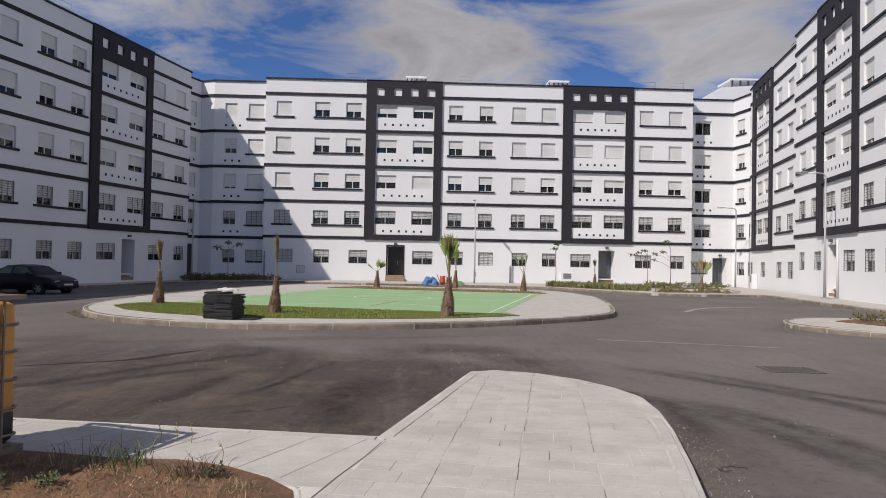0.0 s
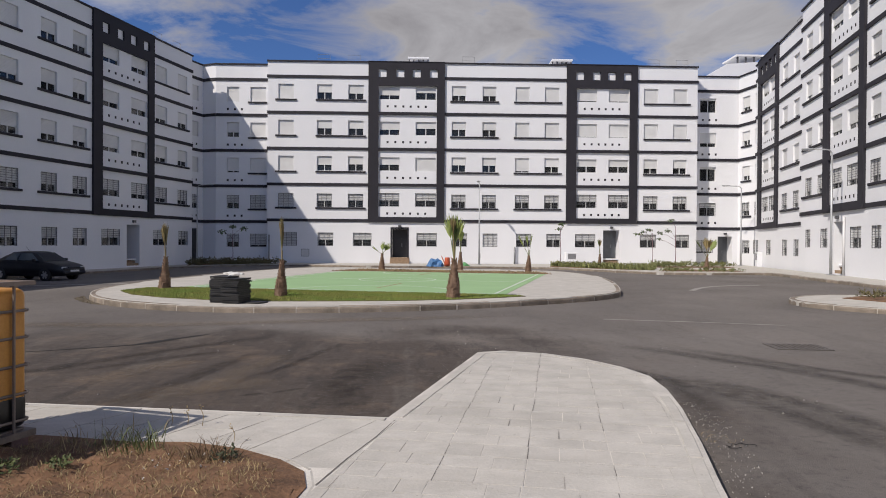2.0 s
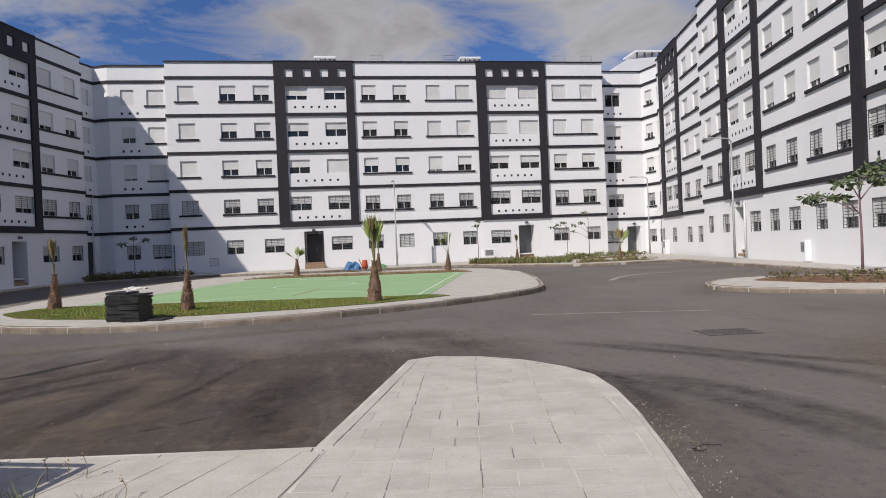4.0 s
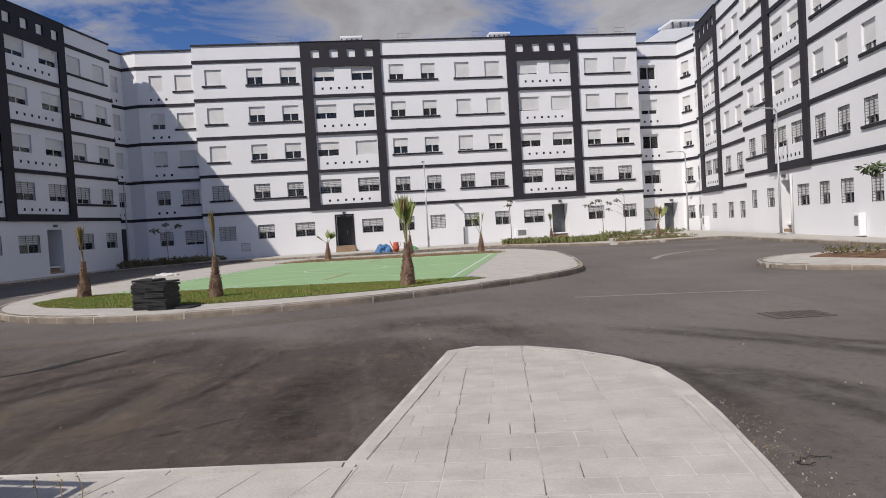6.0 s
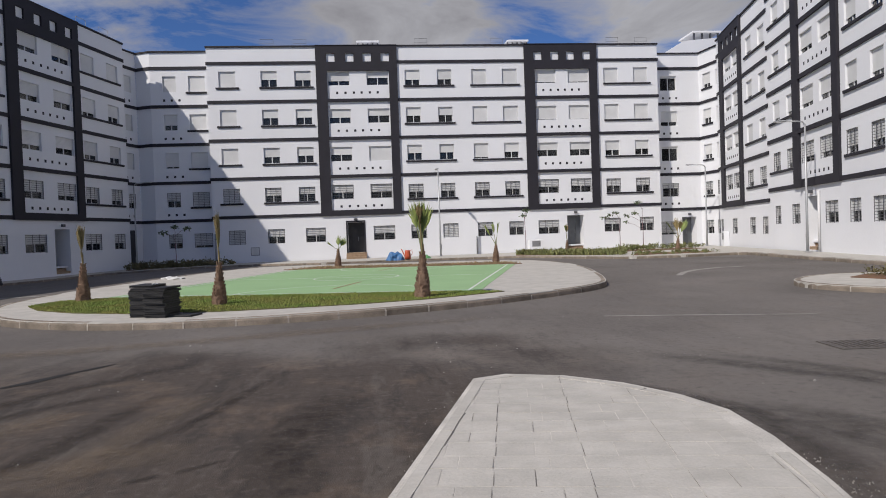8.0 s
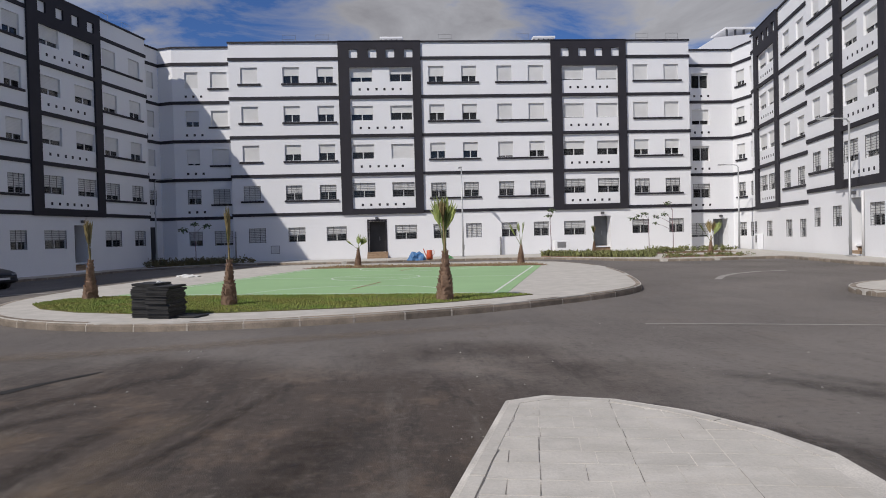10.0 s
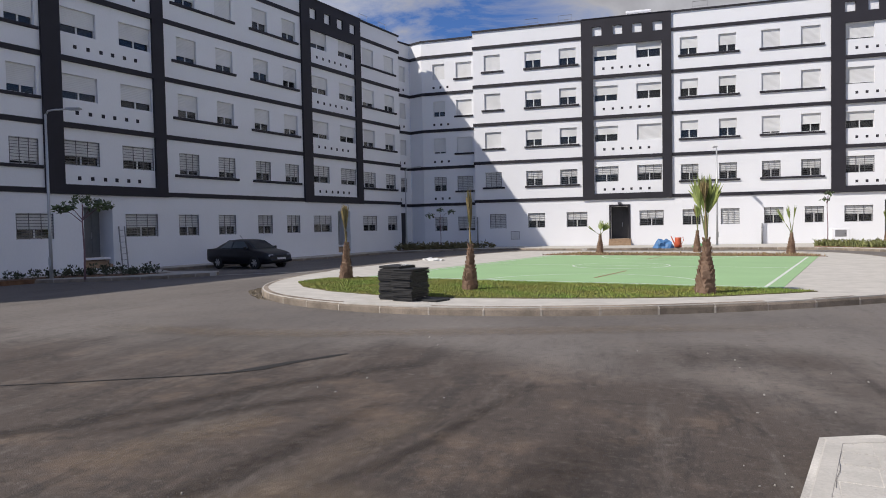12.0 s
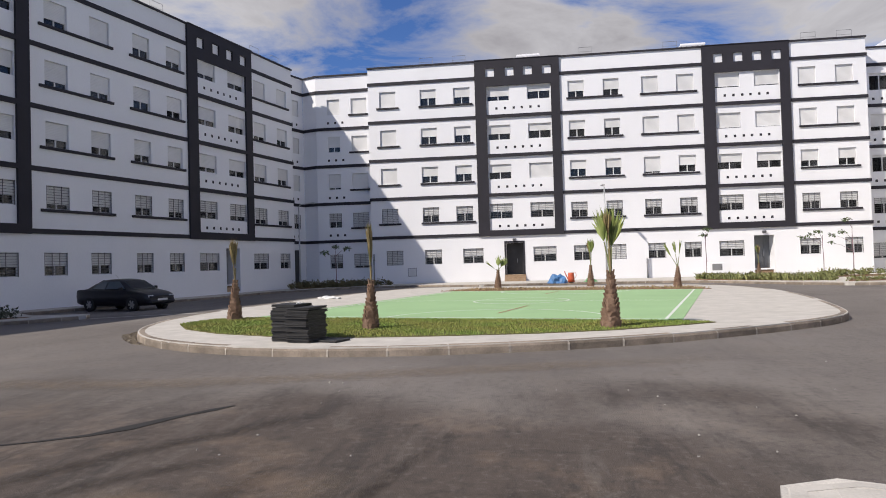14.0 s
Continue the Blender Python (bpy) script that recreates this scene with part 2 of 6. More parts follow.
# ---------------------------------------------------------------- helpers of the scene
def finish(bm, name, mat):
    me = bpy.data.meshes.new(name)
    bm.normal_update()
    bm.to_mesh(me)
    bm.free()
    me.materials.append(mat)
    return me


def part(name, bm, mat, parent=None, label="", smooth=False, at=None):
    """Links a bmesh, or mesh data, as one mesh object under a thing or under a part."""
    me = finish(bm, name, mat) if isinstance(bm, bmesh.types.BMesh) else bm
    if smooth:
        for p in me.polygons:
            p.use_smooth = True
    ob = new(name, me)
    if parent:
        ob.parent = parent
    if at is not None:
        ob.matrix_basis = at if isinstance(at, Matrix) else Matrix.Translation(at)
    if label:
        ob["label"] = label
    return ob


def thing(name, label, category, m=None, group="", kind=""):
    ob = new(name)
    if m is not None:
        ob.matrix_basis = m
    return tagged(ob, label, category, group, kind)


def box(bm, x0, x1, y0, y1, z0, z1, bevel=0.0):
    v = [bm.verts.new((x, y, z)) for x in (x0, x1) for y in (y0, y1) for z in (z0, z1)]
    f = [bm.faces.new([v[i] for i in q]) for q in ((0, 1, 3, 2), (4, 6, 7, 5), (0, 4, 5, 1), (2, 3, 7, 6), (0, 2, 6, 4), (1, 5, 7, 3))]
    if bevel:
        bmesh.ops.bevel(bm, geom=list({e for q in f for e in q.edges}), offset=bevel, segments=1, affect="EDGES")
    return bm


def boxes(*rows, bevel=0.0):
    bm = bmesh.new()
    for r in rows:
        box(bm, *r, bevel=bevel)
    return bm


def tube(bm, points, radius, sides=8, radius2=None, cap=True):
    """A round bar along points."""
    points = [Vector(p) for p in points]
    rings = []
    for i, p in enumerate(points):
        d = (points[min(i + 1, len(points) - 1)] - points[max(i - 1, 0)]).normalized()
        a = d.orthogonal().normalized() if abs(d.z) > 0.95 else d.cross(Vector((0, 0, 1))).normalized()
        b = d.cross(a)
        r = radius if radius2 is None else radius + (radius2 - radius) * i / max(1, len(points) - 1)
        rings.append([bm.verts.new(p + (a * math.cos(k * math.tau / sides) + b * math.sin(k * math.tau / sides)) * r) for k in range(sides)])
    for q, w in zip(rings, rings[1:]):
        for k in range(sides):
            bm.faces.new((q[k], q[(k + 1) % sides], w[(k + 1) % sides], w[k]))
    if cap:
        bm.faces.new(rings[0][::-1])
        bm.faces.new(rings[-1])
    return bm


def pierced(u0, u1, z0, z1, holes, y, depth):
    """An upright sheet at y with rectangular holes (u0, u1, z0, z1), whose reveals run back by depth."""
    us = sorted({round(v, 4) for v in (u0, u1, *(q for h in holes for q in h[:2])) if u0 <= v <= u1})
    zs = sorted({round(v, 4) for v in (z0, z1, *(q for h in holes for q in h[2:])) if z0 <= v <= z1})
    bm = bmesh.new()
    seen = {}

    def vert(u, w, z):
        k = (round(u, 4), round(w, 4), round(z, 4))
        if k not in seen:
            seen[k] = bm.verts.new(k)
        return seen[k]

    def empty(i, k):
        if not (0 <= i < len(us) - 1 and 0 <= k < len(zs) - 1):
            return None
        a, b = (us[i] + us[i + 1]) / 2, (zs[k] + zs[k + 1]) / 2
        return any(h[0] < a < h[1] and h[2] < b < h[3] for h in holes)

    grid = {(i, k): empty(i, k) for i in range(len(us) - 1) for k in range(len(zs) - 1)}
    for (i, k), hole in grid.items():
        a, b, c, d = us[i], us[i + 1], zs[k], zs[k + 1]
        if not hole:
            bm.faces.new((vert(a, y, c), vert(b, y, c), vert(b, y, d), vert(a, y, d)))
            # an edge towards a hole or the outside gets a reveal
            for (di, dk), p, q in (((-1, 0), (a, d), (a, c)), ((1, 0), (b, c), (b, d)), ((0, -1), (a, c), (b, c)), ((0, 1), (b, d), (a, d))):
                if grid.get((i + di, k + dk), True):
                    bm.faces.new((vert(p[0], y, p[1]), vert(p[0], y + depth, p[1]), vert(q[0], y + depth, q[1]), vert(q[0], y, q[1])))
    return bm


def ground_z(x, y):
    """The road falls a little towards the left-hand and the far building."""
    a = 0.030 * min(max(-5 - x, 0), 9.5)
    b = 0.007 * min(max(y - 10, 0), 20)
    return -max(a, b)


def slab(outline, z0, z1, chamfer=0.0):
    """A flat plate with that outline, following the ground if z1 is given as a height over it."""
    bm = bmesh.new()
    top = [bm.verts.new((x, y, z1 if z1 is not None else 0)) for x, y in outline]
    low = [bm.verts.new((x, y, z0)) for x, y in outline]
    bm.faces.new(top)
    n = len(top)
    for i in range(n):
        bm.faces.new((top[i], low[i], low[(i + 1) % n], top[(i + 1) % n]))
    bmesh.ops.recalc_face_normals(bm, faces=bm.faces)
    return bm


def smooth_loop(points, rounds=2):
    """Cuts the corners of a closed outline."""
    for _ in range(rounds):
        out = []
        for (ax, ay), (bx, by) in zip(points, points[1:] + points[:1]):
            out += [(ax * 0.75 + bx * 0.25, ay * 0.75 + by * 0.25), (ax * 0.25 + bx * 0.75, ay * 0.25 + by * 0.75)]
        points = out
    return points


# ---------------------------------------------------------------- ground
xs = sorted({*np.linspace(-60, 70, 66).round(2), -2500, -800, -250, -120, 140, 300, 900, 2500})
ys = sorted({*np.linspace(-50, 60, 56).round(2), -2500, -800, -250, -120, 120, 300, 900, 2500})
bm = bmesh.new()
gv = [[bm.verts.new((x, y, ground_z(x, y))) for x in xs] for y in ys]
for r0, r1 in zip(gv, gv[1:]):
    for k in range(len(xs) - 1):
        bm.faces.new((r0[k], r0[k + 1], r1[k + 1], r1[k]))
ground = tagged(part("ground", bm, ASPHALT, smooth=True), "worn dark grey asphalt road with tyre marks and dust", "road", kind="structure")

# ---------------------------------------------------------------- apartment buildings
STOREY, BAND1 = 2.81, 3.25
BANDS = [BAND1 + STOREY * k for k in range(5)]
TOP = 15.8
windows = {}


def window_meshes(w, h, shut, bars):
    key = (round(w, 2), round(h, 2), round(shut, 2), bars)
    if key in windows:
        return windows[key]
    f = 0.05
    glass_h = h * (1 - shut)
    out = {}
    rows = [(0, f, 0.13, 0.19, 0, h), (w - f, w, 0.13, 0.19, 0, h), (f, w - f, 0.13, 0.19, 0, f), (f, w - f, 0.13, 0.19, h - f, h)]
    if shut < 0.97:
        rows.append((w / 2 - 0.035, w / 2 + 0.035, 0.12, 0.185, f, max(f + 0.02, glass_h)))
    out["frame"] = finish(boxes(*rows), "window_frame", WINFRAME)
    if shut < 0.97:
        out["pane"] = finish(boxes((f, w - f, 0.155, 0.165, f, max(f + 0.02, glass_h))), "pane", GLASS)
    n = max(3, int(round(h * shut / 0.075)))
    bm = bmesh.new()
    z0, step = h - h * shut, h * shut / n
    last = None
    for k in range(n):
        a, b = z0 + k * step, z0 + (k + 1) * step
        for y, z in ((0.102, a), (0.096, a + step * 0.5), (0.102, b - step * 0.12)) + (((0.112, b),) if k == n - 1 else ()):
            now = (bm.verts.new((0.012, y, z)), bm.verts.new((w - 0.012, y, z)))
            if last:
                bm.faces.new((last[0], last[1], now[1], now[0]))
            elif shut < 0.97:
                lip = (bm.verts.new((0.012, 0.125, z - 0.03)), bm.verts.new((w - 0.012, 0.125, z - 0.03)))
                low = (bm.verts.new((0.012, 0.085, z - 0.03)), bm.verts.new((w - 0.012, 0.085, z - 0.03)))
                bm.faces.new((lip[0], lip[1], low[1], low[0])); bm.faces.new((low[0], low[1], now[1], now[0]))
            last = now
    out["shutter"] = finish(bm, "shutter", SHUTTER)
    if bars:
        bm = bmesh.new()
        for k in range(9):
            z = 0.04 + (h - 0.08) * k / 8
            tube(bm, [(0.0, 0.03, z), (w, 0.03, z)], 0.010, 5)
        for k in range(4):
            u = 0.02 + (w - 0.04) * k / 3
            box(bm, u - 0.012, u + 0.012, 0.012, 0.030, 0, h)
        out["grille"] = finish(bm, "grille", BARS)
    windows[key] = out
    return out


def window(building, u, z, w, h, shut, bars=False):
    m = window_meshes(w, h, shut, bars)
    ob = part("window", m["frame"], None, building, at=(u, 0, z))
    if "pane" in m:
        part("pane", m["pane"], None, ob)
    part("shutter", m["shutter"], None, ob, "pale roller shutter, closed" if shut > 0.97 else "pale roller shutter, half lowered")
    if bars:
        part("grille", m["grille"], None, ob, "dark grey security bars")
    return ob


SQUARES = (0.79, 2.18, 3.47, 4.81)          # the white squares at a tower's head
# dark plates on the wall, painted as the shade inside the drain holes
SCUPPER_SHADE = finish(boxes((-0.08, 0.08, -0.006, 0.02, -0.085, 0.085), bevel=0.004), "scupper_shade", BLACK)
SCUPPERS = (1.52, 2.14, 2.77, 3.35, 3.97, 4.56)


def wing(label, m, u0, u1, singles=(), towers=(), ground_windows=(), doors=(), dz=0.0, foot=-0.7, depth=11.0, sills=(), extra=(), cap=True, high=None,
         group="apartment blocks round the court", scuppers=(), ends=(True, True), low_floors=()):
    """One straight block. singles: (u, width, shut for the four upper storeys, from the top). towers: (u0, u1, shuts of left and right column).
    ground_windows: (u, width, shut). doors: (u0, u1). All along the front, from left to right as one faces it."""
    b = thing("apartment_building", label, "building", m @ Matrix.Translation((0, 0, dz)), group)
    holes, todo, drains = [], [], []
    for u, w, shuts in singles:
        for k, s in enumerate(shuts):
            if s is None:
                continue
            z = BANDS[3 - k] + (1.17 if k < 3 else 1.13)
            h = 1.17 if k < 3 else 1.08
            holes.append((u, u + w, z, z + h)); todo.append((u, z, w, h, s, k == 3))
    for t0, t1, left, right in towers:
        a, c = t0 + 0.80, t1 - 0.62
        ww = 1.62
        for k in range(4):
            z = BANDS[3 - k] + 1.22
            h = 13.96 - 12.89
            for u, s in ((a + 0.03, left[k]), (c - 0.05 - ww, right[k])):
                holes.append((u, u + ww, z, z + h)); todo.append((u, z, ww, h, s, k == 3))
            for q in SCUPPERS:
                uu = a + (q - 0.80) * (c - a) / 4.65
                drains.append((uu, BANDS[3 - k] + 0.68))
    for u, w, s in ground_windows:
        holes.append((u, u + w, 1.34, 2.40)); todo.append((u, 1.34, w, 1.06, s, True))
    for u, n in scuppers:
        for k in range(4):
            for q in range(n):
                drains.append((u + q * 0.55 + 0.07, BANDS[3 - k] + 0.57))
    for d0, d1, *_ in doors:
        holes.append((d0, d1, 0.0, 2.72))
    part("wall", pierced(u0, u1, foot, TOP - 0.05, holes, 0.0, 0.25), WHITE, b)
    # shell behind the front
    rows = [(u0, u1, depth - 0.25, depth, foot, TOP - 0.05)]
    if ends[0]:
        rows.append((u0, u0 + 0.25, 0.25, depth - 0.25, foot, TOP - 0.05))
    if ends[1]:
        rows.append((u1 - 0.25, u1, 0.25, depth - 0.25, foot, TOP - 0.05))
    part("rear_wall", boxes(*rows), WHITE, b)
    part("roof", boxes((u0 + 0.25, u1 - 0.25, 0.25, depth - 0.25, 14.75, 15.0)), ROOF, b)
    rows = []
    cuts = sorted([(t[0], t[1]) for t in towers])
    spans, at = [], u0
    for t0, t1 in cuts:
        spans.append((at, t0)); at = t1
    spans.append((at, u1))
    for s0, s1 in spans:
        if s1 - s0 < 0.05:
            continue
        e0 = s0 - (0.05 if s0 == u0 else 0)
        e1 = s1 + (0.05 if s1 == u1 else 0)
        for k, z in enumerate(BANDS):
            part("band", boxes((e0, e1, -0.06, 0.0, z, z + 0.22)), BLACK, b, "charcoal painted storey band")
        part("coping", boxes((e0, e1, -0.09, 0.30, TOP - 0.05, TOP + 0.06)), BLACK, b, "charcoal painted parapet coping")
    for t0, t1, *_ in towers:
        a, c = t0 + 0.80, t1 - 0.62
        inner = [(a, c, BANDS[0] + 0.40, BANDS[1])] + [(a, c, BANDS[k] + 0.22, BANDS[k + 1]) for k in (1, 2)] + [(a, c, BANDS[3] + 0.22, 13.96)]
        f = (t1 - t0) / 6.0
        inner += [(t0 + q * f, t0 + q * f + 0.62, 14.63, 15.26) for q in SQUARES]
        part("tower_frame", pierced(t0, t1, BANDS[0] - 0.02, TOP + 0.03, inner, -0.13, 0.13), BLACK, b, "projecting charcoal painted frame round stacked balconies")
        part("coping", boxes((t0, t1, -0.17, 0.30, TOP + 0.03, TOP + 0.07)), BLACK, b)
    for q in todo:
        window(b, *q)
    for u, z in drains:
        part("scupper_shade", SCUPPER_SHADE, None, b, at=(u, 0, z))
    for s0, s1, levels in sills:
        for k in levels:
            z = BANDS[3 - k] + (1.17 if k < 3 else 1.13)
            part("sill", boxes((s0, s1, -0.09, 0.02, z - 0.13, z), bevel=0.01), BLACK, b, "charcoal painted window sill")
    for d0, d1, deep, steps in doors:
        rows = [(d0 - 0.2, d0, 0.25, deep, 0, 2.9), (d1, d1 + 0.2, 0.25, deep, 0, 2.9), (d0 - 0.2, d1 + 0.2, 0.25, deep + 0.1, 2.72, 2.9), (d0 - 0.2, d1 + 0.2, 0.25, deep, 0.36, 0.46)]
        part("porch", boxes(*rows), WHITE, b, "white recessed entrance porch")
        # with steps == 2 a black leaf stands in for the shaded open interior
        leaf = part("door", boxes((d0, d1, deep, deep + 0.06, 0.46, 2.72), (d0 + 0.1, d1 - 0.45, deep - 0.02, deep, 0.6, 2.5), (d1 - 0.38, d1 - 0.1, deep - 0.02, deep, 0.6, 2.5)), DARK if steps == 2 else DOORGREY, b, "metal entrance door; the black one stands for a shaded open doorway")
        part("door_handle", boxes((d1 - 0.46, d1 - 0.42, deep - 0.06, deep - 0.02, 1.3, 1.6)), ALU, leaf)
        for k in range(3):
            y0 = (-0.62 + 0.28 * k) if steps == 2 else (0.05 + 0.28 * k)
            w = 0.15 if steps == 2 else -0.02
            part("step", boxes((d0 - w, d1 + w, y0, max(0.5, y0 + 0.3), -0.25 if k == 0 else 0.0 + 0.155 * k, 0.155 * (k + 1)), bevel=0.01), STEP, b, "terracotta coloured entrance step")
        if steps == 2:
            part("door_surround", boxes((d0 - 0.12, d0, -0.03, 0.05, 0.4, 2.84), (d1, d1 + 0.12, -0.03, 0.05, 0.4, 2.84), (d0 - 0.12, d1 + 0.12, -0.031, 0.05, 2.72, 2.85)), BLACK, b)
        part("entrance_lamp", boxes(((d0 + d1) / 2 - 0.12, (d0 + d1) / 2 + 0.12, -0.16, 0.0, 2.86, 3.02), bevel=0.02), BARS, b, "small dark lamp above the entrance")
    return b


def frame_at(x, y, along):
    """A front's frame: u along it, y into the building."""
    u = Vector((along[0], along[1], 0)).normalized()
    v = Vector((-u.y, u.x, 0))
    return Matrix(((u.x, v.x, 0, x), (u.y, v.y, 0, y), (0, 0, 1, 0), (0, 0, 0, 1)))


ALL = (0, 1, 2, 3)
# the far building
wing("long white five-storey apartment block with charcoal bands", frame_at(0, 30, (1, 0)), -7.85, 26.24,
     singles=[(-7.03, 1.2, (1, 1, 1, 1)), (-4.02, 1.18, (0.50, 0.5, 0.55, 0.5)), (-1.58, 1.2, (0.55, 0.5, 0.5, 0.45)),
              (6.56, 1.12, (0.60, 0.5, 0.5, 0.5)), (8.99, 1.1, (0.60, 0.5, 0.5, 0.5)), (11.61, 1.12, (1, 1, 0.85, 0.5)), (13.95, 1.15, (1, 1, 0.55, 0.5)),
              (21.91, 1.14, (1, 1, 0.6, 0.5)), (24.29, 1.12, (1, 1, 0.55, 0.5))],
     towers=[(0.00, 6.0, (0.65, 0.55, 0.5, 0.5), (0.45, 0.45, 1, 0.5)), (15.68, 21.37, (0.88, 0.9, 0.5, 0.5), (0.88, 0.92, 0.5, 0.5))],
     ground_windows=[(-6.75, 1.2, 1), (-3.93, 1.22, 0.5), (-1.17, 1.45, 0.5), (3.83, 1.6, 0.5), (6.65, 1.18, 0.4), (9.07, 1.16, 1), (11.73, 1.16, 0.45), (14.15, 1.12, 0.4),
                     (16.44, 1.62, 0.5), (21.66, 1.3, 0.4), (24.51, 1.12, 0.4)],
     doors=[(1.90, 3.1, 0.9, 2), (18.70, 20.01, 1.0, 3)],
     sills=[(-7.25, -5.6, ALL), (-4.12, -0.2, ALL), (6.44, 10.28, ALL), (11.49, 15.32, ALL), (21.88, 25.66, ALL)])
wing("white recessed corner wing with charcoal bands", frame_at(-12.06, 30.75, (1, 0)), -0.02, 4.22,
     singles=[(0.85, 0.95, (1, 0.65, 0.85, 0.55)), (2.68, 1.2, (1, 1, 1, 1))], ground_windows=[(0.85, 0.95, 0.6), (2.68, 1.3, 0.8)],
     sills=[(2.5, 4.0, ALL)], scuppers=[(0.85, 3)], dz=-0.12, depth=9.0, ends=(True, False))
# slanted faces of the inner corner
wing("narrow slanted corner face of the white block", frame_at(-13.25, 31.25, (1.19, -0.5)), 0.0, 1.29, dz=-0.12, depth=6.0, ends=(True, True))
wing("narrow corner face with small windows", frame_at(-13.9, 29.6, (0.65, 1.65)), 0.02, 1.76, singles=[(0.55, 0.7, (1, 1, 1, 0.6))], dz=-0.12, scuppers=[(0.4, 2)], depth=5.0)
# the recessed link to the right-hand block
wing("white recessed wing with dark stair windows", frame_at(26.24, 31.25, (1, 0)), 0.0, 3.98,
     singles=[(0.75, 1.35, (0.12, 0.7, 0.12, 0.35))], ground_windows=[(0.5, 1.4, 0.85)], scuppers=[(0.9, 3)], dz=-0.42, depth=9.0, ends=(False, True), doors=[(2.3, 3.5, 0.9, 3)])
wing("white slanted corner face with narrow windows", frame_at(30.22, 31.25, (0.45, -3.0)), 0.0, 3.03,
     singles=[(0.5, 0.95, (0.7, 0.6, 0.65, 0.6)), (2.1, 0.45, (1, 0.8, 0.8, 0.8))], ground_windows=[(0.6, 0.9, 0.5), (2.0, 0.5, 0.6)], sills=[(0.4, 1.7, ALL)], dz=-0.42, depth=7.0)
# the left-hand block, in shade
rng = random.Random(4)
shade = lambda: tuple(rng.choice((0.6, 0.65, 0.7, 0.7, 0.75, 1.0)) for _ in range(3)) + (rng.choice((0.6, 0.7, 0.75)),)
wing("long white five-storey apartment block in shade", frame_at(-13.36, 29.03, (0.2426, 0.970)), -46.0, 0.0,
     singles=[(-1.85, 1.2, (1, 0.65, 0.65, 0.7)), (-4.45, 1.3, (1, 0.75, 0.7, 0.7)), (-12.2, 1.15, (0.65, 0.65, 0.7, 0.65)), (-14.55, 1.15, (0.6, 0.6, 0.65, 0.6)),
              (-17.2, 1.15, (1, 0.7, 0.65, 0.7)), (-19.65, 1.2, (0.7, 0.75, 0.65, 0.75)), (-27.65, 1.15, (0.65, 0.7, 0.7, 0.85)), (-30.0, 1.15, shade()), (-32.6, 1.15, shade()), (-35.0, 1.15, shade())],
     towers=[(-10.63, -4.72, (0.7, 0.65, 0.7, 0.6), (0.65, 0.6, 0.6, 0.7)), (-26.3, -20.45, (0.65, 0.65, 0.65, 0.6), (0.6, 0.65, 0.65, 0.6)), (-42.0, -36.1, (0.6, 0.7, 0.65, 0.7), shade())],
     ground_windows=[(-1.73, 1.18, 0.55), (-4.7, 1.6, 0.55), (-9.8, 1.7, 0.5), (-12.18, 1.13, 0.55), (-14.5, 1.13, 0.55), (-17.3, 1.18, 0.55), (-19.8, 1.2, 0.55), (-22.7, 1.7, 0.55),
                     (-27.5, 1.5, 0.6), (-30.0, 1.2, 0.5), (-32.6, 1.2, 0.5), (-35.0, 1.2, 0.5)],
     doors=[(-7.45, -6.15, 1.0, 3), (-24.7, -23.35, 1.0, 3)],
     sills=[(-4.6, -0.4, ALL), (-14.8, -10.85, ALL), (-19.95, -15.85, ALL), (-30.2, -26.35, ALL), (-35.2, -31.3, ALL)])
# the right-hand block: its far part stands lower
along_r = (-0.2351, -0.9720)
R0 = frame_at(30.00, 28.10, along_r)
wing("white five-storey block end with charcoal frame, standing lower", R0, 0.3, 11.1,
     singles=[(7.1, 1.15, (0.75, 0.8, 1, 0.7)), (9.5, 1.15, (0.85, 0.8, 0.8, 0.7))], towers=[(1.2, 6.3, (0.7, 0.7, 0.75, 0.6), (0.75, 0.8, 0.7, 0.6))],
     ground_windows=[(0.5, 0.6, 0.5), (3.4, 1.15, 0.55), (7.3, 1.1, 0.5), (9.75, 1.0, 0.5)], sills=[(6.9, 10.8, ALL)], dz=-0.42, ends=(True, False))
wing("long white sunlit five-storey apartment block with charcoal bands", R0, 11.1, 50.0,
     singles=[(11.9, 1.1, (0.75, 0.7, 0.8, 0.7)), (14.0, 1.05, (0.8, 0.7, 0.75, 0.7)), (21.1, 1.1, (0.9, 0.7, 0.75, 0.65)), (23.35, 1.1, (0.8, 0.7, 0.75, 0.65)), (25.6, 1.1, (0.8, 0.65, 0.7, 0.65)), (27.8, 1.1, (0.7, 0.7, 0.7, 0.65)),
              (36.0, 1.1, shade()), (38.3, 1.1, shade()), (41.0, 1.1, shade()), (43.3, 1.1, shade())],
     towers=[(15.15, 20.6, (0.65, 0.7, 0.75, 0.7), (0.7, 0.7, 0.7, 0.7)), (29.2, 34.8, (0.6, 0.65, 0.6, 0.5), shade())],
     ground_windows=[(12.0, 0.9, 0.5), (14.55, 1.1, 0.5), (18.75, 1.4, 0.5), (21.3, 1.05, 0.5), (23.4, 1.15, 0.55), (25.95, 0.95, 0.6), (28.05, 1.15, 0.55), (30.1, 1.7, 0.5), (33, 1.2, 0.5), (36, 1.2, 0.5)],
     doors=[(16.6, 17.9, 1.0, 3)], sills=[(11.4, 15.0, ALL), (21.0, 24.45, ALL), (25.45, 28.95, ALL), (35.8, 39.6, ALL)], dz=0.15, ends=(False, True))

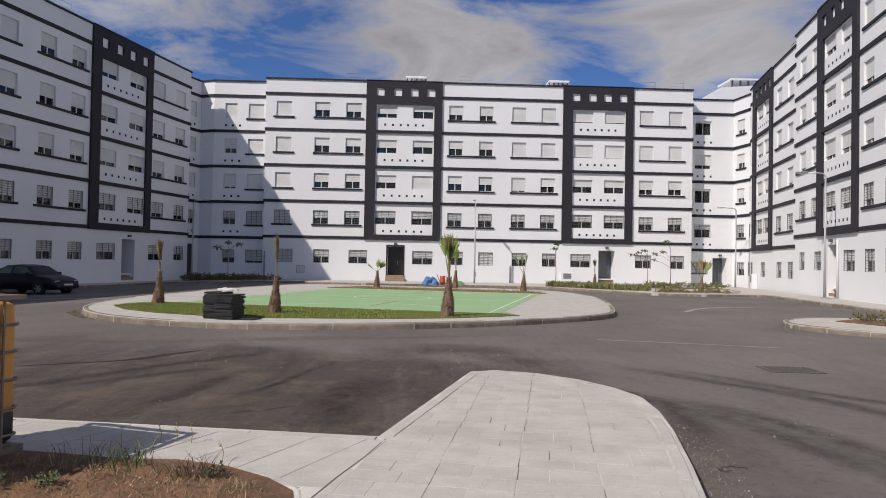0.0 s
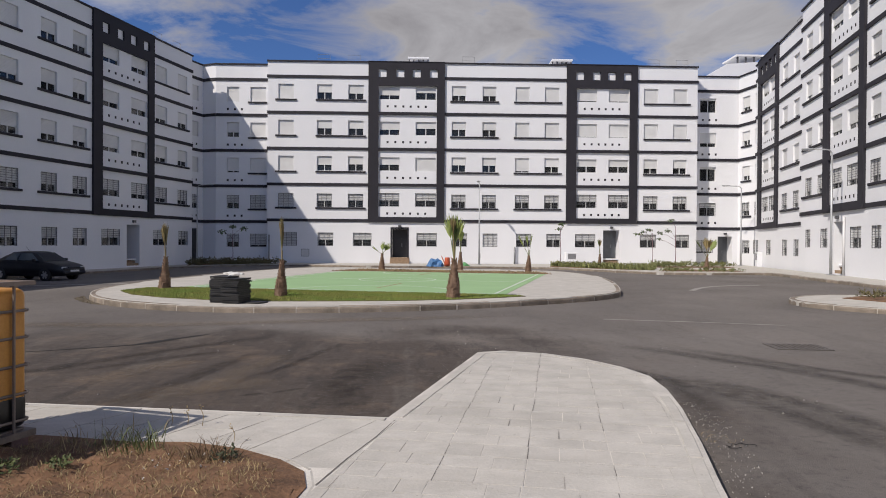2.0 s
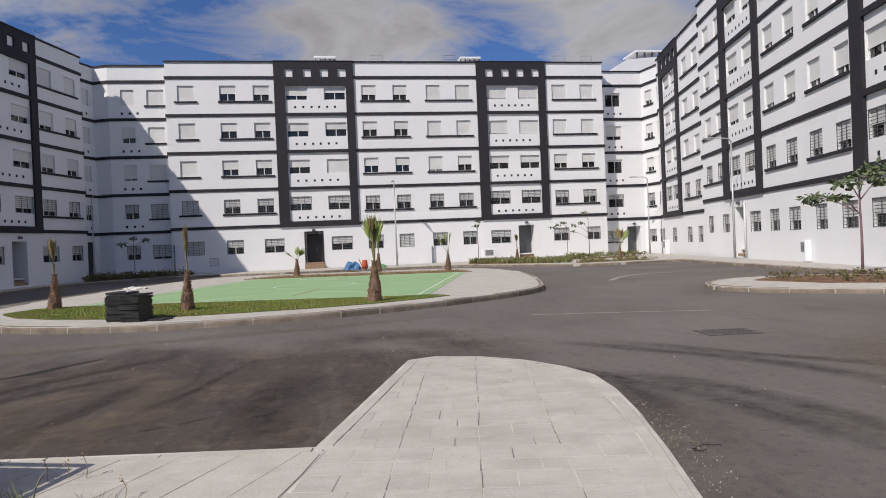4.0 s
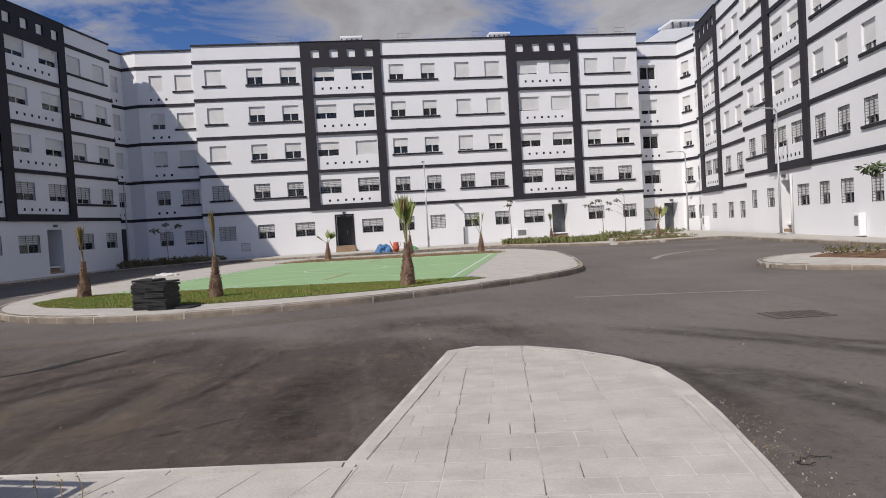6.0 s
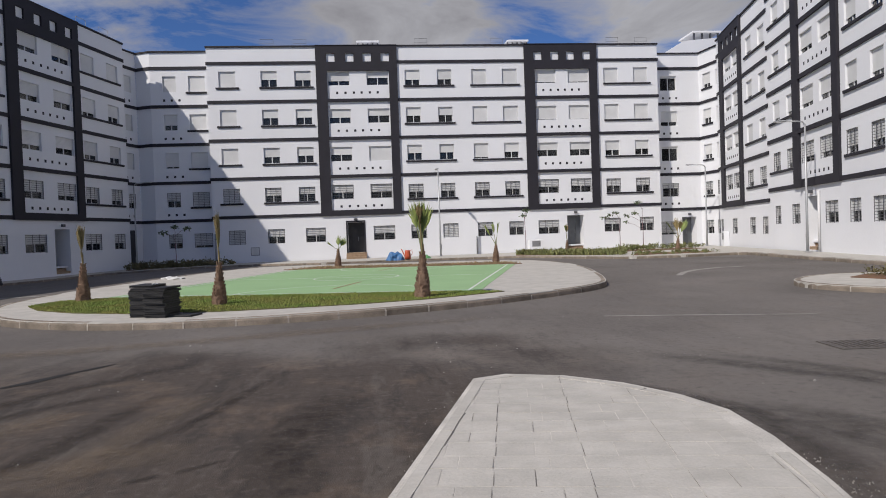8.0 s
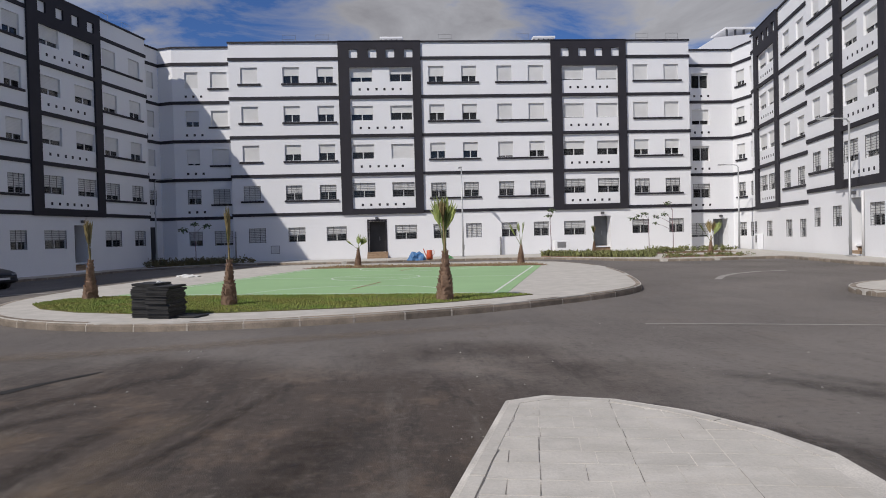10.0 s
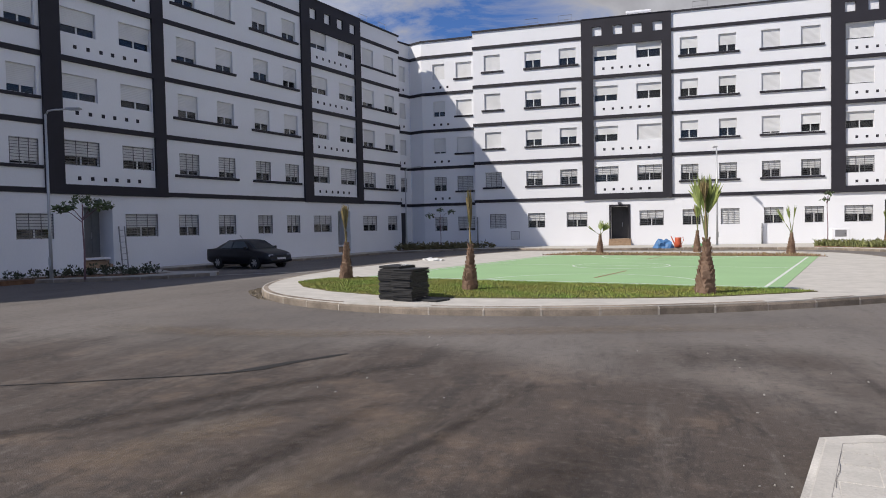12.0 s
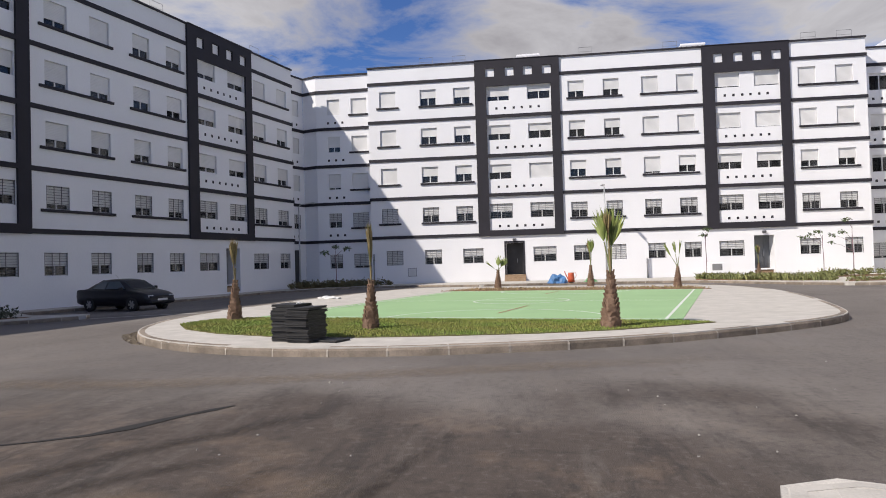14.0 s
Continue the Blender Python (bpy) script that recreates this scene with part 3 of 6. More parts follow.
# ---------------------------------------------------------------- pavements, islands and court
ISLAND = smooth_loop([(-6.3, 0.5), (-5.5, -3.6), (-3.6, -6.2), (-0.9, -7.55), (2.0, -7.6), (5.0, -6.75), (7.6, -5.2), (9.9, -3.4), (10.7, -1.2), (12.1, 5.0), (12.3, 10.6), (10.9, 14.3), (4, 15.9), (-1.5, 17.5), (-3.6, 15.0), (-5.2, 8.0)], 3)
island = tagged(part("traffic_island", slab(ISLAND, -0.6, 0.15), CONCRETE), "pale concrete island round a small green court", "traffic island", kind="structure")
TONGUE = [(4.84, -13.86), (5.2, -13.72), (5.75, -13.95), (6.2, -14.4), (6.5, -14.95), (6.64, -15.5), (6.58, -16.2), (6.42, -17.0), (6.15, -18.05), (5.92, -18.85), (5.3, -21.2), (4.6, -24.0), (3.9, -28), (-16, -28), (-16, -14.05), (0.0, -16.63), (3.78, -17.26)]
pavement = tagged(part("pavement", slab(TONGUE, -0.4, 0.1338), JOINT), "pale concrete paved walkway ending in a rounded tongue", "pavement", kind="structure")

# ---------------------------------------------------------------- more materials
GRASS = material("lawn_grass", (0.155, 0.25, 0.043), 0.8, scale=0.9, fine=30, other=(0.25, 0.225, 0.06), bump=0.0, per_island=0.3)
TURF = material("turf_soil", (0.09, 0.11, 0.034), 1.0, scale=2.0, fine=60, other=(0.13, 0.10, 0.05), bump=0.8)
STRAW = material("dry_straw", (0.36, 0.27, 0.14), 0.9, scale=5, amount=0.4, bump=0.0, per_island=0.35)
WEED = material("weed_leaves", (0.13, 0.16, 0.055), 0.7, scale=5, amount=0.4, bump=0.0, per_island=0.3)
HEDGE = material("shrub_leaves", (0.13, 0.16, 0.055), 0.7, scale=3, other=(0.20, 0.19, 0.07), bump=0.0, per_island=0.4)
WEEDY = material("olive_shrub_leaves", (0.10, 0.105, 0.045), 0.8, scale=3, other=(0.17, 0.13, 0.06), bump=0.0, per_island=0.4)
DULL = material("dull_shrub_leaves", (0.065, 0.075, 0.04), 0.8, scale=3, amount=0.4, bump=0.0, per_island=0.4)
TREELEAF = material("tree_leaves", (0.11, 0.15, 0.065), 0.6, scale=4, amount=0.4, bump=0.0, per_island=0.35)
BARK = material("young_bark", (0.25, 0.15, 0.17), 0.9, scale=8, amount=0.35, bump=0.3)
PALMBARK = material("palm_trunk_scales", (0.29, 0.195, 0.135), 0.95, scale=9, fine=90, other=(0.14, 0.08, 0.05), bump=0.8, per_object=0.15)
FROND = material("palm_fronds", (0.26, 0.30, 0.085), 0.6, scale=6, other=(0.13, 0.18, 0.045), bump=0.0, per_island=0.25)
FRONDDRY = material("dry_palm_fronds", (0.36, 0.28, 0.13), 0.8, scale=6, amount=0.4, bump=0.0, per_island=0.3)
STALK = material("palm_stalks", (0.20, 0.22, 0.09), 0.6, scale=6, amount=0.3, bump=0.0)
TANK = material("yellowed_plastic_tank", (0.62, 0.31, 0.07), 0.42, scale=1.6, other=(0.50, 0.22, 0.045), bump=0.05, spec=0.4)
TANKDARK = material("dark_liquid_stain", (0.010, 0.009, 0.008), 0.35, scale=3, amount=0.4, bump=0.05)
GALV = material("rusty_galvanised_steel", (0.27, 0.22, 0.185), 0.55, 0.5, scale=8, amount=0.3, bump=0.1)
WOOD = material("weathered_pallet_wood", (0.24, 0.15, 0.14), 0.9, scale=5, amount=0.45, bump=0.3)
SIGN = material("worn_label_plate", (0.40, 0.43, 0.42), 0.55, scale=6, other=(0.25, 0.24, 0.22), bump=0.05)
MAT = material("black_plastic_mat", (0.028, 0.027, 0.027), 0.6, scale=5, amount=0.4, bump=0.3, per_object=0.3)
CARPAINT = material("dark_navy_car_paint", (0.007, 0.008, 0.013), 0.32, scale=2, amount=0.2, bump=0.0, coat=0.15, spec=0.35)
CARGLASS = material("car_glass", (0.10, 0.12, 0.135), 0.04, amount=0.05, bump=0.0, spec=0.8)
TYRE = material("tyre_rubber", (0.016, 0.016, 0.016), 0.85, scale=20, amount=0.3, bump=0.2)
RIM = material("alloy_rim", (0.42, 0.42, 0.43), 0.35, 0.8, amount=0.1, bump=0.0)
LAMPGLASS = material("headlight_glass", (0.55, 0.55, 0.55), 0.15, amount=0.05, bump=0.0)
PLATE = material("number_plate", (0.66, 0.66, 0.64), 0.5, amount=0.05, bump=0.0)
POLE = material("lamp_post_steel", (0.46, 0.47, 0.48), 0.5, 0.5, scale=3, amount=0.15, bump=0.05)
TARP = material("blue_tarpaulin", (0.07, 0.20, 0.42), 0.55, scale=4, amount=0.4, bump=0.2)
REDPL = material("red_plastic", (0.55, 0.10, 0.04), 0.45, scale=5, amount=0.2, bump=0.02)
GREENPL = material("green_plastic", (0.12, 0.35, 0.13), 0.5, scale=5, amount=0.2, bump=0.02)
WHITEPL = material("white_plastic", (0.68, 0.68, 0.66), 0.6, scale=5, amount=0.12, bump=0.02)
STREAK = material("oily_tar_streak", (0.020, 0.018, 0.017), 0.9, scale=3, fine=60, amount=0.3, bump=0.3)
FADED = material("faded_line_dust", (0.34, 0.32, 0.295), 0.9, scale=4, fine=60, amount=0.35, bump=0.3)
IRON = material("cast_iron_grate", (0.20, 0.18, 0.165), 0.7, 0.5, scale=8, amount=0.4, bump=0.3)
PALE_STONE = material("pale_pebble", (0.34, 0.32, 0.29), 0.9, scale=9, amount=0.3, bump=0.3, per_object=0.2)


def inside(p, poly):
    x, y = p
    hit = False
    for (ax, ay), (bx, by) in zip(poly, poly[1:] + poly[:1]):
        if (ay > y) != (by > y) and x < (bx - ax) * (y - ay) / (by - ay) + ax:
            hit = not hit
    return hit


def scatter(poly, count, rnd):
    x0, x1 = min(p[0] for p in poly), max(p[0] for p in poly)
    y0, y1 = min(p[1] for p in poly), max(p[1] for p in poly)
    out = []
    while len(out) < count:
        p = (rnd.uniform(x0, x1), rnd.uniform(y0, y1))
        if inside(p, poly):
            out.append(p)
    return out


def blades(name, poly, count, low, high, mat, seed, z=0.15, width=0.012, lean=0.5, clump=None):
    """Many upright blades over an outline, as one mesh."""
    rnd = random.Random(seed)
    v, f = [], []
    height = z if callable(z) else (lambda x, y: z)
    for x, y in (scatter(poly, count, rnd) if clump is None else [(rnd.gauss(clump[0], clump[2]), rnd.gauss(clump[1], clump[2])) for _ in range(count)]):
        h, a, w = rnd.uniform(low, high), rnd.uniform(0, math.tau), width * rnd.uniform(0.6, 1.4)
        lx, ly = (rnd.uniform(-lean, lean) * h for _ in range(2))
        c, s = math.cos(a) * w, math.sin(a) * w
        k, z = len(v), height(x, y)
        v += [(x - c, y - s, z - 0.01), (x + c, y + s, z - 0.01), (x + lx * 0.4 + c * 0.7, y + ly * 0.4 + s * 0.7, z + h * 0.6), (x + lx * 0.4 - c * 0.7, y + ly * 0.4 - s * 0.7, z + h * 0.6), (x + lx, y + ly, z + h)]
        f += [(k, k + 1, k + 2, k + 3), (k + 3, k + 2, k + 4)]
    me = bpy.data.meshes.new(name)
    me.from_pydata(v, [], f)
    me.materials.append(mat)
    return new(name, me)


def leaves(bm, centre, radius, count, size, rnd, flat=1.0, droop=0.0):
    """Small pointed leaves with a fold, strewn through a round volume."""
    c = Vector(centre)
    for _ in range(count):
        d = Vector((rnd.gauss(0, 1), rnd.gauss(0, 1), rnd.gauss(0, 1) * flat))
        p = c + d.normalized() * radius * rnd.random() ** 0.45 * Vector((1, 1, 1)).length / 1.732
        p.z = c.z + (p.z - c.z) * flat
        a = Vector((rnd.uniform(-1, 1), rnd.uniform(-1, 1), rnd.uniform(-0.5, 0.7) - droop)).normalized()
        b = a.cross(Vector((rnd.uniform(-1, 1), rnd.uniform(-1, 1), 1))).normalized()
        s = size * rnd.uniform(0.6, 1.3)
        up = a.cross(b) * s * 0.18
        q = [bm.verts.new(p), bm.verts.new(p + a * s * 0.5 + b * s * 0.28 + up), bm.verts.new(p + a * s), bm.verts.new(p + a * s * 0.5 - b * s * 0.28 + up)]
        bm.faces.new((q[0], q[1], q[2])); bm.faces.new((q[0], q[2], q[3]))


def kerb(parent, points, spacing, top, width=0.15, drop=0.30, closed=False, out=0.016, label="", mat=None):
    """A row of kerb stones along points; the road lies to the right of the way."""
    pts = [Vector((*p, 0)) for p in points] + ([Vector((*points[0], 0))] if closed else [])
    run = [0.0]
    for a, b in zip(pts, pts[1:]):
        run.append(run[-1] + (b - a).length)

    def along(s):
        s = min(max(s, 0), run[-1])
        k = max(i for i in range(len(run)) if run[i] <= s + 1e-9)
        k = min(k, len(pts) - 2)
        t = (s - run[k]) / max(1e-6, run[k + 1] - run[k])
        return pts[k].lerp(pts[k + 1], t)

    rnd = random.Random(len(points) + int(spacing * 100))
    n = int(run[-1] / spacing)
    for i in range(n):
        s0, s1 = i * run[-1] / n + 0.011, (i + 1) * run[-1] / n - 0.011
        bm = bmesh.new()
        rings = []
        lift = rnd.uniform(-0.006, 0.006)
        for k in range(3):
            s = s0 + (s1 - s0) * k / 2
            p = along(s)
            d = (along(s + 0.05) - along(s - 0.05)).normalized()
            r = Vector((d.y, -d.x, 0))
            t = (top if top is not None else ground_z(p.x, p.y) + 0.14) + lift
            prof = ((out, t - drop), (out, t - 0.055), (out - 0.012, t - 0.02), (out - 0.045, t), (out - width, t), (out - width, t - drop))
            rings.append([bm.verts.new(p + r * a + Vector((0, 0, z))) for a, z in prof])
        for q, w in zip(rings, rings[1:]):
            for k in range(5):
                bm.faces.new((q[k], q[k + 1], w[k + 1], w[k]))
        bm.faces.new(rings[0][::-1]); bm.faces.new(rings[-1])
        bmesh.ops.recalc_face_normals(bm, faces=bm.faces)
        part("kerb_stone", bm, mat or KERB, parent, label)
        if mat is None and i:
            # the mortar between this stone and the last, a little recessed and uneven
            bm = bmesh.new()
            rings = []
            for k in (-1, 1):
                p = along(s0 - 0.011 + k * rnd.uniform(0.010, 0.024))
                prof = ((0.002, t - drop), (0.002, t - 0.06), (-0.014, t - 0.03), (-0.045, t - 0.004), (-width + 0.01, t - 0.004), (-width + 0.01, t - drop))
                rings.append([bm.verts.new(p + r * (out + a + 0.0005 + 0.0035 * (rnd.random() > 0.4)) + Vector((0, 0, z))) for a, z in prof])
            for k in range(5):
                bm.faces.new((rings[0][k], rings[0][k + 1], rings[1][k + 1], rings[1][k]))
            part("mortar_joint", bm, MORTAR, parent)


# ---------------------------------------------------------------- the island with the court
ax, ay = 0.27, 0.963          # along the court
cx, cy = ay, -ax              # across it


def on_court(a, c):
    """A place on the court, from its corner next to the lawn: along and across, in metres."""
    return (-3.62 + ax * a + cx * c, -1.25 + ay * a + cy * c)


COURT_LEN, COURT_WID = 13.6, 10.45
court = tagged(part("court", slab([on_court(0, 0), on_court(0, COURT_WID), on_court(COURT_LEN, COURT_WID), on_court(COURT_LEN, 0)], 0.10, 0.158), COURT),
               "small sports court painted pale green with white lines", "sports court", kind="structure")


def stripe(name, pts, width, mat, parent, z=0.163, label=""):
    bm = bmesh.new()
    rows = []
    for i, p in enumerate(pts):
        a, b = Vector(pts[max(i - 1, 0)]), Vector(pts[min(i + 1, len(pts) - 1)])
        d = (b - a).normalized()
        n = Vector((-d.y, d.x)) * width / 2
        h = z if z is not None else ground_z(*p) + 0.005
        rows.append((bm.verts.new((p[0] + n.x, p[1] + n.y, h)), bm.verts.new((p[0] - n.x, p[1] - n.y, h))))
    for q, w in zip(rows, rows[1:]):
        bm.faces.new((q[0], q[1], w[1], w[0]))
    bmesh.ops.recalc_face_normals(bm, faces=bm.faces)
    for fc in bm.faces:
        if fc.normal.z < 0:
            fc.normal_flip()
    return part(name, bm, mat, parent, label)


g = 0.32
stripe("side_line", [on_court(g, COURT_WID - g), on_court(COURT_LEN - 0.5, COURT_WID - g)], 0.07, LINE, court)
stripe("side_line", [on_court(g, g), on_court(COURT_LEN - 0.5, g)], 0.07, LINE, court)
stripe("end_line", [on_court(g, g), on_court(g, COURT_WID - g)], 0.07, LINE, court)
stripe("end_line", [on_court(COURT_LEN - 0.5, g), on_court(COURT_LEN - 0.5, COURT_WID - g)], 0.07, LINE, court)
for c0, r in ((COURT_WID / 2, 1.5),):
    stripe("centre_circle", [on_court(6.6 + r * math.cos(k * math.tau / 40), c0 + r * math.sin(k * math.tau / 40)) for k in range(41)], 0.06, LINE, court)
stripe("halfway_line", [on_court(6.6, g), on_court(6.6, COURT_WID - g)], 0.06, LINE, court)
stripe("goal_area", [on_court(g + 2.6 * math.sin(k * math.pi / 30), 6.3 + 2.6 * math.cos(k * math.pi / 30)) for k in range(31)], 0.06, LINE, court)
stripe("goal_area", [on_court(COURT_LEN - 0.5 - 2.6 * math.sin(k * math.pi / 30), 5.2 + 2.6 * math.cos(k * math.pi / 30)) for k in range(31)], 0.06, LINE, court)
stripe("red_line", [on_court(1.6, 6.1), on_court(4.3, 6.1)], 0.07, REDLINE, court)
stripe("red_line", [on_court(10.6, 5.0), on_court(12.7, 5.0)], 0.07, REDLINE, court)

LAWN = [(-4.75, -2.9), (-3.9, -4.2), (-2.7, -5.2), (-1.2, -5.95), (0.45, -6.25), (1.9, -6.2), (3.6, -6.0), (5.0, -5.6), (6.4, -4.85), (7.0, -4.45), (6.45, -4.1), (1.5, -2.75), (-3.7, -1.35), (-4.5, -1.7)]
lawn_bed = tagged(part("lawn_bed", slab(LAWN, 0.10, 0.165), TURF), "strip of turf soil along the island edge", "lawn", kind="structure")
tagged(blades("grass", LAWN, 46000, 0.012, 0.042, GRASS, 3, 0.165, 0.008), "short green and yellowing lawn grass", "grass", kind="stuff")
FARBED = [on_court(COURT_LEN + 0.1, -0.6), on_court(COURT_LEN + 0.1, COURT_WID + 0.3), on_court(COURT_LEN + 2.1, COURT_WID - 0.6), on_court(COURT_LEN + 2.4, 0.4)]
tagged(part("far_bed", slab(FARBED, 0.10, 0.165), SOIL), "bare brown soil strip behind the court", "planting bed", kind="structure")
tagged(blades("bed_grass", FARBED, 2500, 0.03, 0.10, STRAW, 8, 0.165, 0.012), "sparse dry grass on the soil strip", "grass", kind="stuff")
kerb(island, ISLAND, 0.95, 0.153, closed=True)


# ---------------------------------------------------------------- palms
bm = bmesh.new()
q = [bm.verts.new(v) for v in ((0, -0.19, 0), (0, 0.19, 0), (0.035, 0.11, 0.095), (0.035, -0.11, 0.095), (-0.02, 0, 0.085))]
for f in ((0, 1, 2, 3), (3, 2, 4), (1, 4, 2), (0, 3, 4)):
    bm.faces.new([q[i] for i in f])
STUB = finish(bm, "leaf_base", PALMBARK)


def palm(x, y, z, height, trunk, fans, seed, thick=0.19, label="young fan palm with scaly brown trunk", dry=False):
    rnd = random.Random(seed)
    p = thing("palm_tree", label, "palm tree", Matrix.Translation((x, y, z)), "young palms")
    bm = bmesh.new()
    n = 14
    rings = []
    for k in range(n + 1):
        t = k / n
        r = thick * (1.16 - 0.80 * t ** 0.75) * (1 + 0.10 * math.sin(t * 5))
        rings.append([bm.verts.new((r * math.cos(a * math.tau / 12) + 0.03 * t, r * math.sin(a * math.tau / 12), trunk * t - 0.03)) for a in range(12)])
    for q, w in zip(rings, rings[1:]):
        for a in range(12):
            bm.faces.new((q[a], q[(a + 1) % 12], w[(a + 1) % 12], w[a]))
    bm.faces.new(rings[-1])
    part("trunk", bm, PALMBARK, p, smooth=True)
    # stubs of cut leaves, in spirals
    rows = int(trunk / 0.085)
    for k in range(rows):
        t = (k + 0.3) / rows
        r = thick * (1.16 - 0.80 * t ** 0.75) * (1 + 0.10 * math.sin(t * 5))
        for a in range(6):
            ang = a * math.tau / 6 + k * 0.9 + rnd.uniform(-0.15, 0.15)
            o = Vector((math.cos(ang), math.sin(ang), 0))
            m = Matrix.Translation(Vector((0.03 * t, 0, trunk * t)) + o * r * 0.92) @ pose(0, 0, 0, 0, 0, math.degrees(ang)) @ Matrix.Diagonal((rnd.uniform(0.4, 1.0), r * 2.7, rnd.uniform(0.7, 1.1), 1))
            part("leaf_base", STUB, None, p, at=m)
    for k, (ang, tilt, size, spread, old) in enumerate(fans):
        o = Vector((math.cos(ang), math.sin(ang), 0))
        base = Vector((0.03, 0, trunk - 0.05))
        d = (o * math.sin(tilt) + Vector((0, 0, math.cos(tilt)))).normalized()
        stem = height - trunk - size * 0.82
        stem = max(stem, 0.12)
        tip = base + d * stem
        mid = base + d * stem * 0.5 + Vector((0, 0, 0.02))
        bm = bmesh.new()
        tube(bm, [base, mid, tip], 0.020, 6, 0.011)
        frond = part("frond", bm, FRONDDRY if old else STALK, p, "dry folded fan leaf" if old else "green fan leaf on a stalk")
        bm = bmesh.new()
        s = d.cross(Vector((0, 0, 1)))
        s = s.normalized() if s.length > 0.2 else Vector((-o.y, o.x, 0))
        # the fan turns partly towards the side it leans to
        s = (s * math.cos(rnd.uniform(-0.7, 0.7)) + d.cross(s) * math.sin(rnd.uniform(-0.7, 0.7))).normalized()
        nb = 26
        for b in range(nb):
            f = (b / (nb - 1) * 2 - 1) * spread
            way = (d * math.cos(f) + s * math.sin(f)).normalized()
            ln = size * (1 - 0.25 * abs(f) / max(spread, 0.01)) * rnd.uniform(0.86, 1.08)
            side = way.cross(d.cross(s)).normalized()
            w = size * (0.020 if old else 0.040)
            fold = d.cross(s).normalized() * 0.012 * (1 if b % 2 else -1)
            m1 = tip + way * ln * 0.55 + fold
            bend = d.cross(s).normalized() * rnd.uniform(-0.06, 0.06) + Vector((0, 0, -0.05 * abs(f)))
            q = [bm.verts.new(tip), bm.verts.new(m1 + side * w), bm.verts.new(tip + way * ln + bend), bm.verts.new(m1 - side * w)]
            bm.faces.new((q[0], q[1], q[2])); bm.faces.new((q[0], q[2], q[3]))
        part("fan", bm, FRONDDRY if old else FROND, frond)
    return p


palm(4.95, -5.12, 0.165, 2.16, 1.02, [(0.4, 0.06, 0.76, 0.50, False), (3.0, 0.17, 0.64, 0.58, False), (3.6, 0.10, 0.80, 0.16, False), (1.6, 0.05, 0.70, 0.30, False), (4.4, 0.16, 0.50, 0.24, True)], 1, 0.165, "young fan palm with bright green fan leaves on the lawn")
palm(0.32, -4.78, 0.165, 2.04, 0.96, [(1.0, 0.03, 0.92, 0.03, True), (4.0, 0.04, 0.75, 0.03, True), (2.5, 0.03, 0.9, 0.04, False)], 2, 0.145, "young palm with tied, half-dry upright fronds on the lawn")
palm(-3.84, -1.9, 0.15, 1.99, 0.98, [(2.8, 0.07, 0.80, 0.16, True), (4.0, 0.09, 0.72, 0.14, True), (1.0, 0.04, 0.78, 0.12, True), (3.4, 0.05, 0.75, 0.14, True)], 3, 0.155, "young palm with tied, dry brownish fronds at the lawn's end")
palm(2.0, 13.75, 0.16, 1.55, 0.85, [(0.4, 0.6, 0.55, 0.6, False), (2.9, 0.9, 0.6, 0.35, False), (1.2, 0.2, 0.55, 0.7, False)], 4, 0.15, "short fan palm with drooping fans behind the court")
palm(6.3, 14.0, 0.16, 2.15, 0.95, [(2.0, 0.12, 0.75, 0.3, True), (5.0, 0.16, 0.7, 0.3, False), (3.4, 0.05, 0.7, 0.25, False)], 5, 0.15, "young palm with half-dry fans behind the court")
palm(9.7, 11.6, 0.16, 1.95, 0.85, [(2.7, 0.5, 0.75, 0.22, False), (0.3, 0.15, 0.75, 0.2, False), (1.8, 0.3, 0.6, 0.2, False)], 6, 0.15, "young palm with few upright fans behind the court")
palm(15.75, 20.2, 0.1, 1.85, 0.85, [(1.5, 0.08, 0.6, 0.3, True), (3.3, 0.12, 0.55, 0.35, False)], 7, 0.13, "small dark palm among hedge plants")
palm(21.3, 16.7, 0.12, 1.9, 0.75, [(0.2, 0.5, 0.85, 0.35, False), (3.1, 0.55, 0.85, 0.35, False), (1.6, 0.15, 0.85, 0.35, True), (4.7, 0.4, 0.7, 0.3, True)], 8, 0.14, "small palm with spread yellowing fans in a bed")

# ---------------------------------------------------------------- stacked mats
rnd = random.Random(11)
STACK_ANG = radians(-14)


def mat_stack(x, y, count, w, d, thick, seed, top_tilt=0.0):
    r = random.Random(seed)
    st = thing("mat_stack", "stack of black plastic drainage mats on the kerb", "mat stack", pose(x, y, 0.155, 0, 0, math.degrees(STACK_ANG)), "stacks of mats")
    bm = bmesh.new()
    rings = []
    for ins, z in ((0.008, 0.0), (0.0, 0.004), (0.0, 0.013), (0.010, 0.015), (0.010, thick - 0.018), (0.0, thick - 0.016), (0.0, thick - 0.005), (0.008, thick - 0.001)):
        rings.append([bm.verts.new((a * (w / 2 - ins), b * (d / 2 - ins), z)) for a, b in ((-1, -1), (1, -1), (1, 1), (-1, 1))])
    for q, u in zip(rings, rings[1:]):
        for k in range(4):
            bm.faces.new((q[k], q[(k + 1) % 4], u[(k + 1) % 4], u[k]))
    bm.faces.new(rings[0][::-1]); bm.faces.new(rings[-1])
    me = finish(bm, "mat", MAT)
    for k in range(count):
        part("mat", me, None, st, at=pose(r.uniform(-0.022, 0.022), r.uniform(-0.022, 0.022), k * thick + 0.005 * (top_tilt != 0) * (k == count - 1), 0, top_tilt * (k == count - 1), r.uniform(-3.5, 3.5)))
    return st


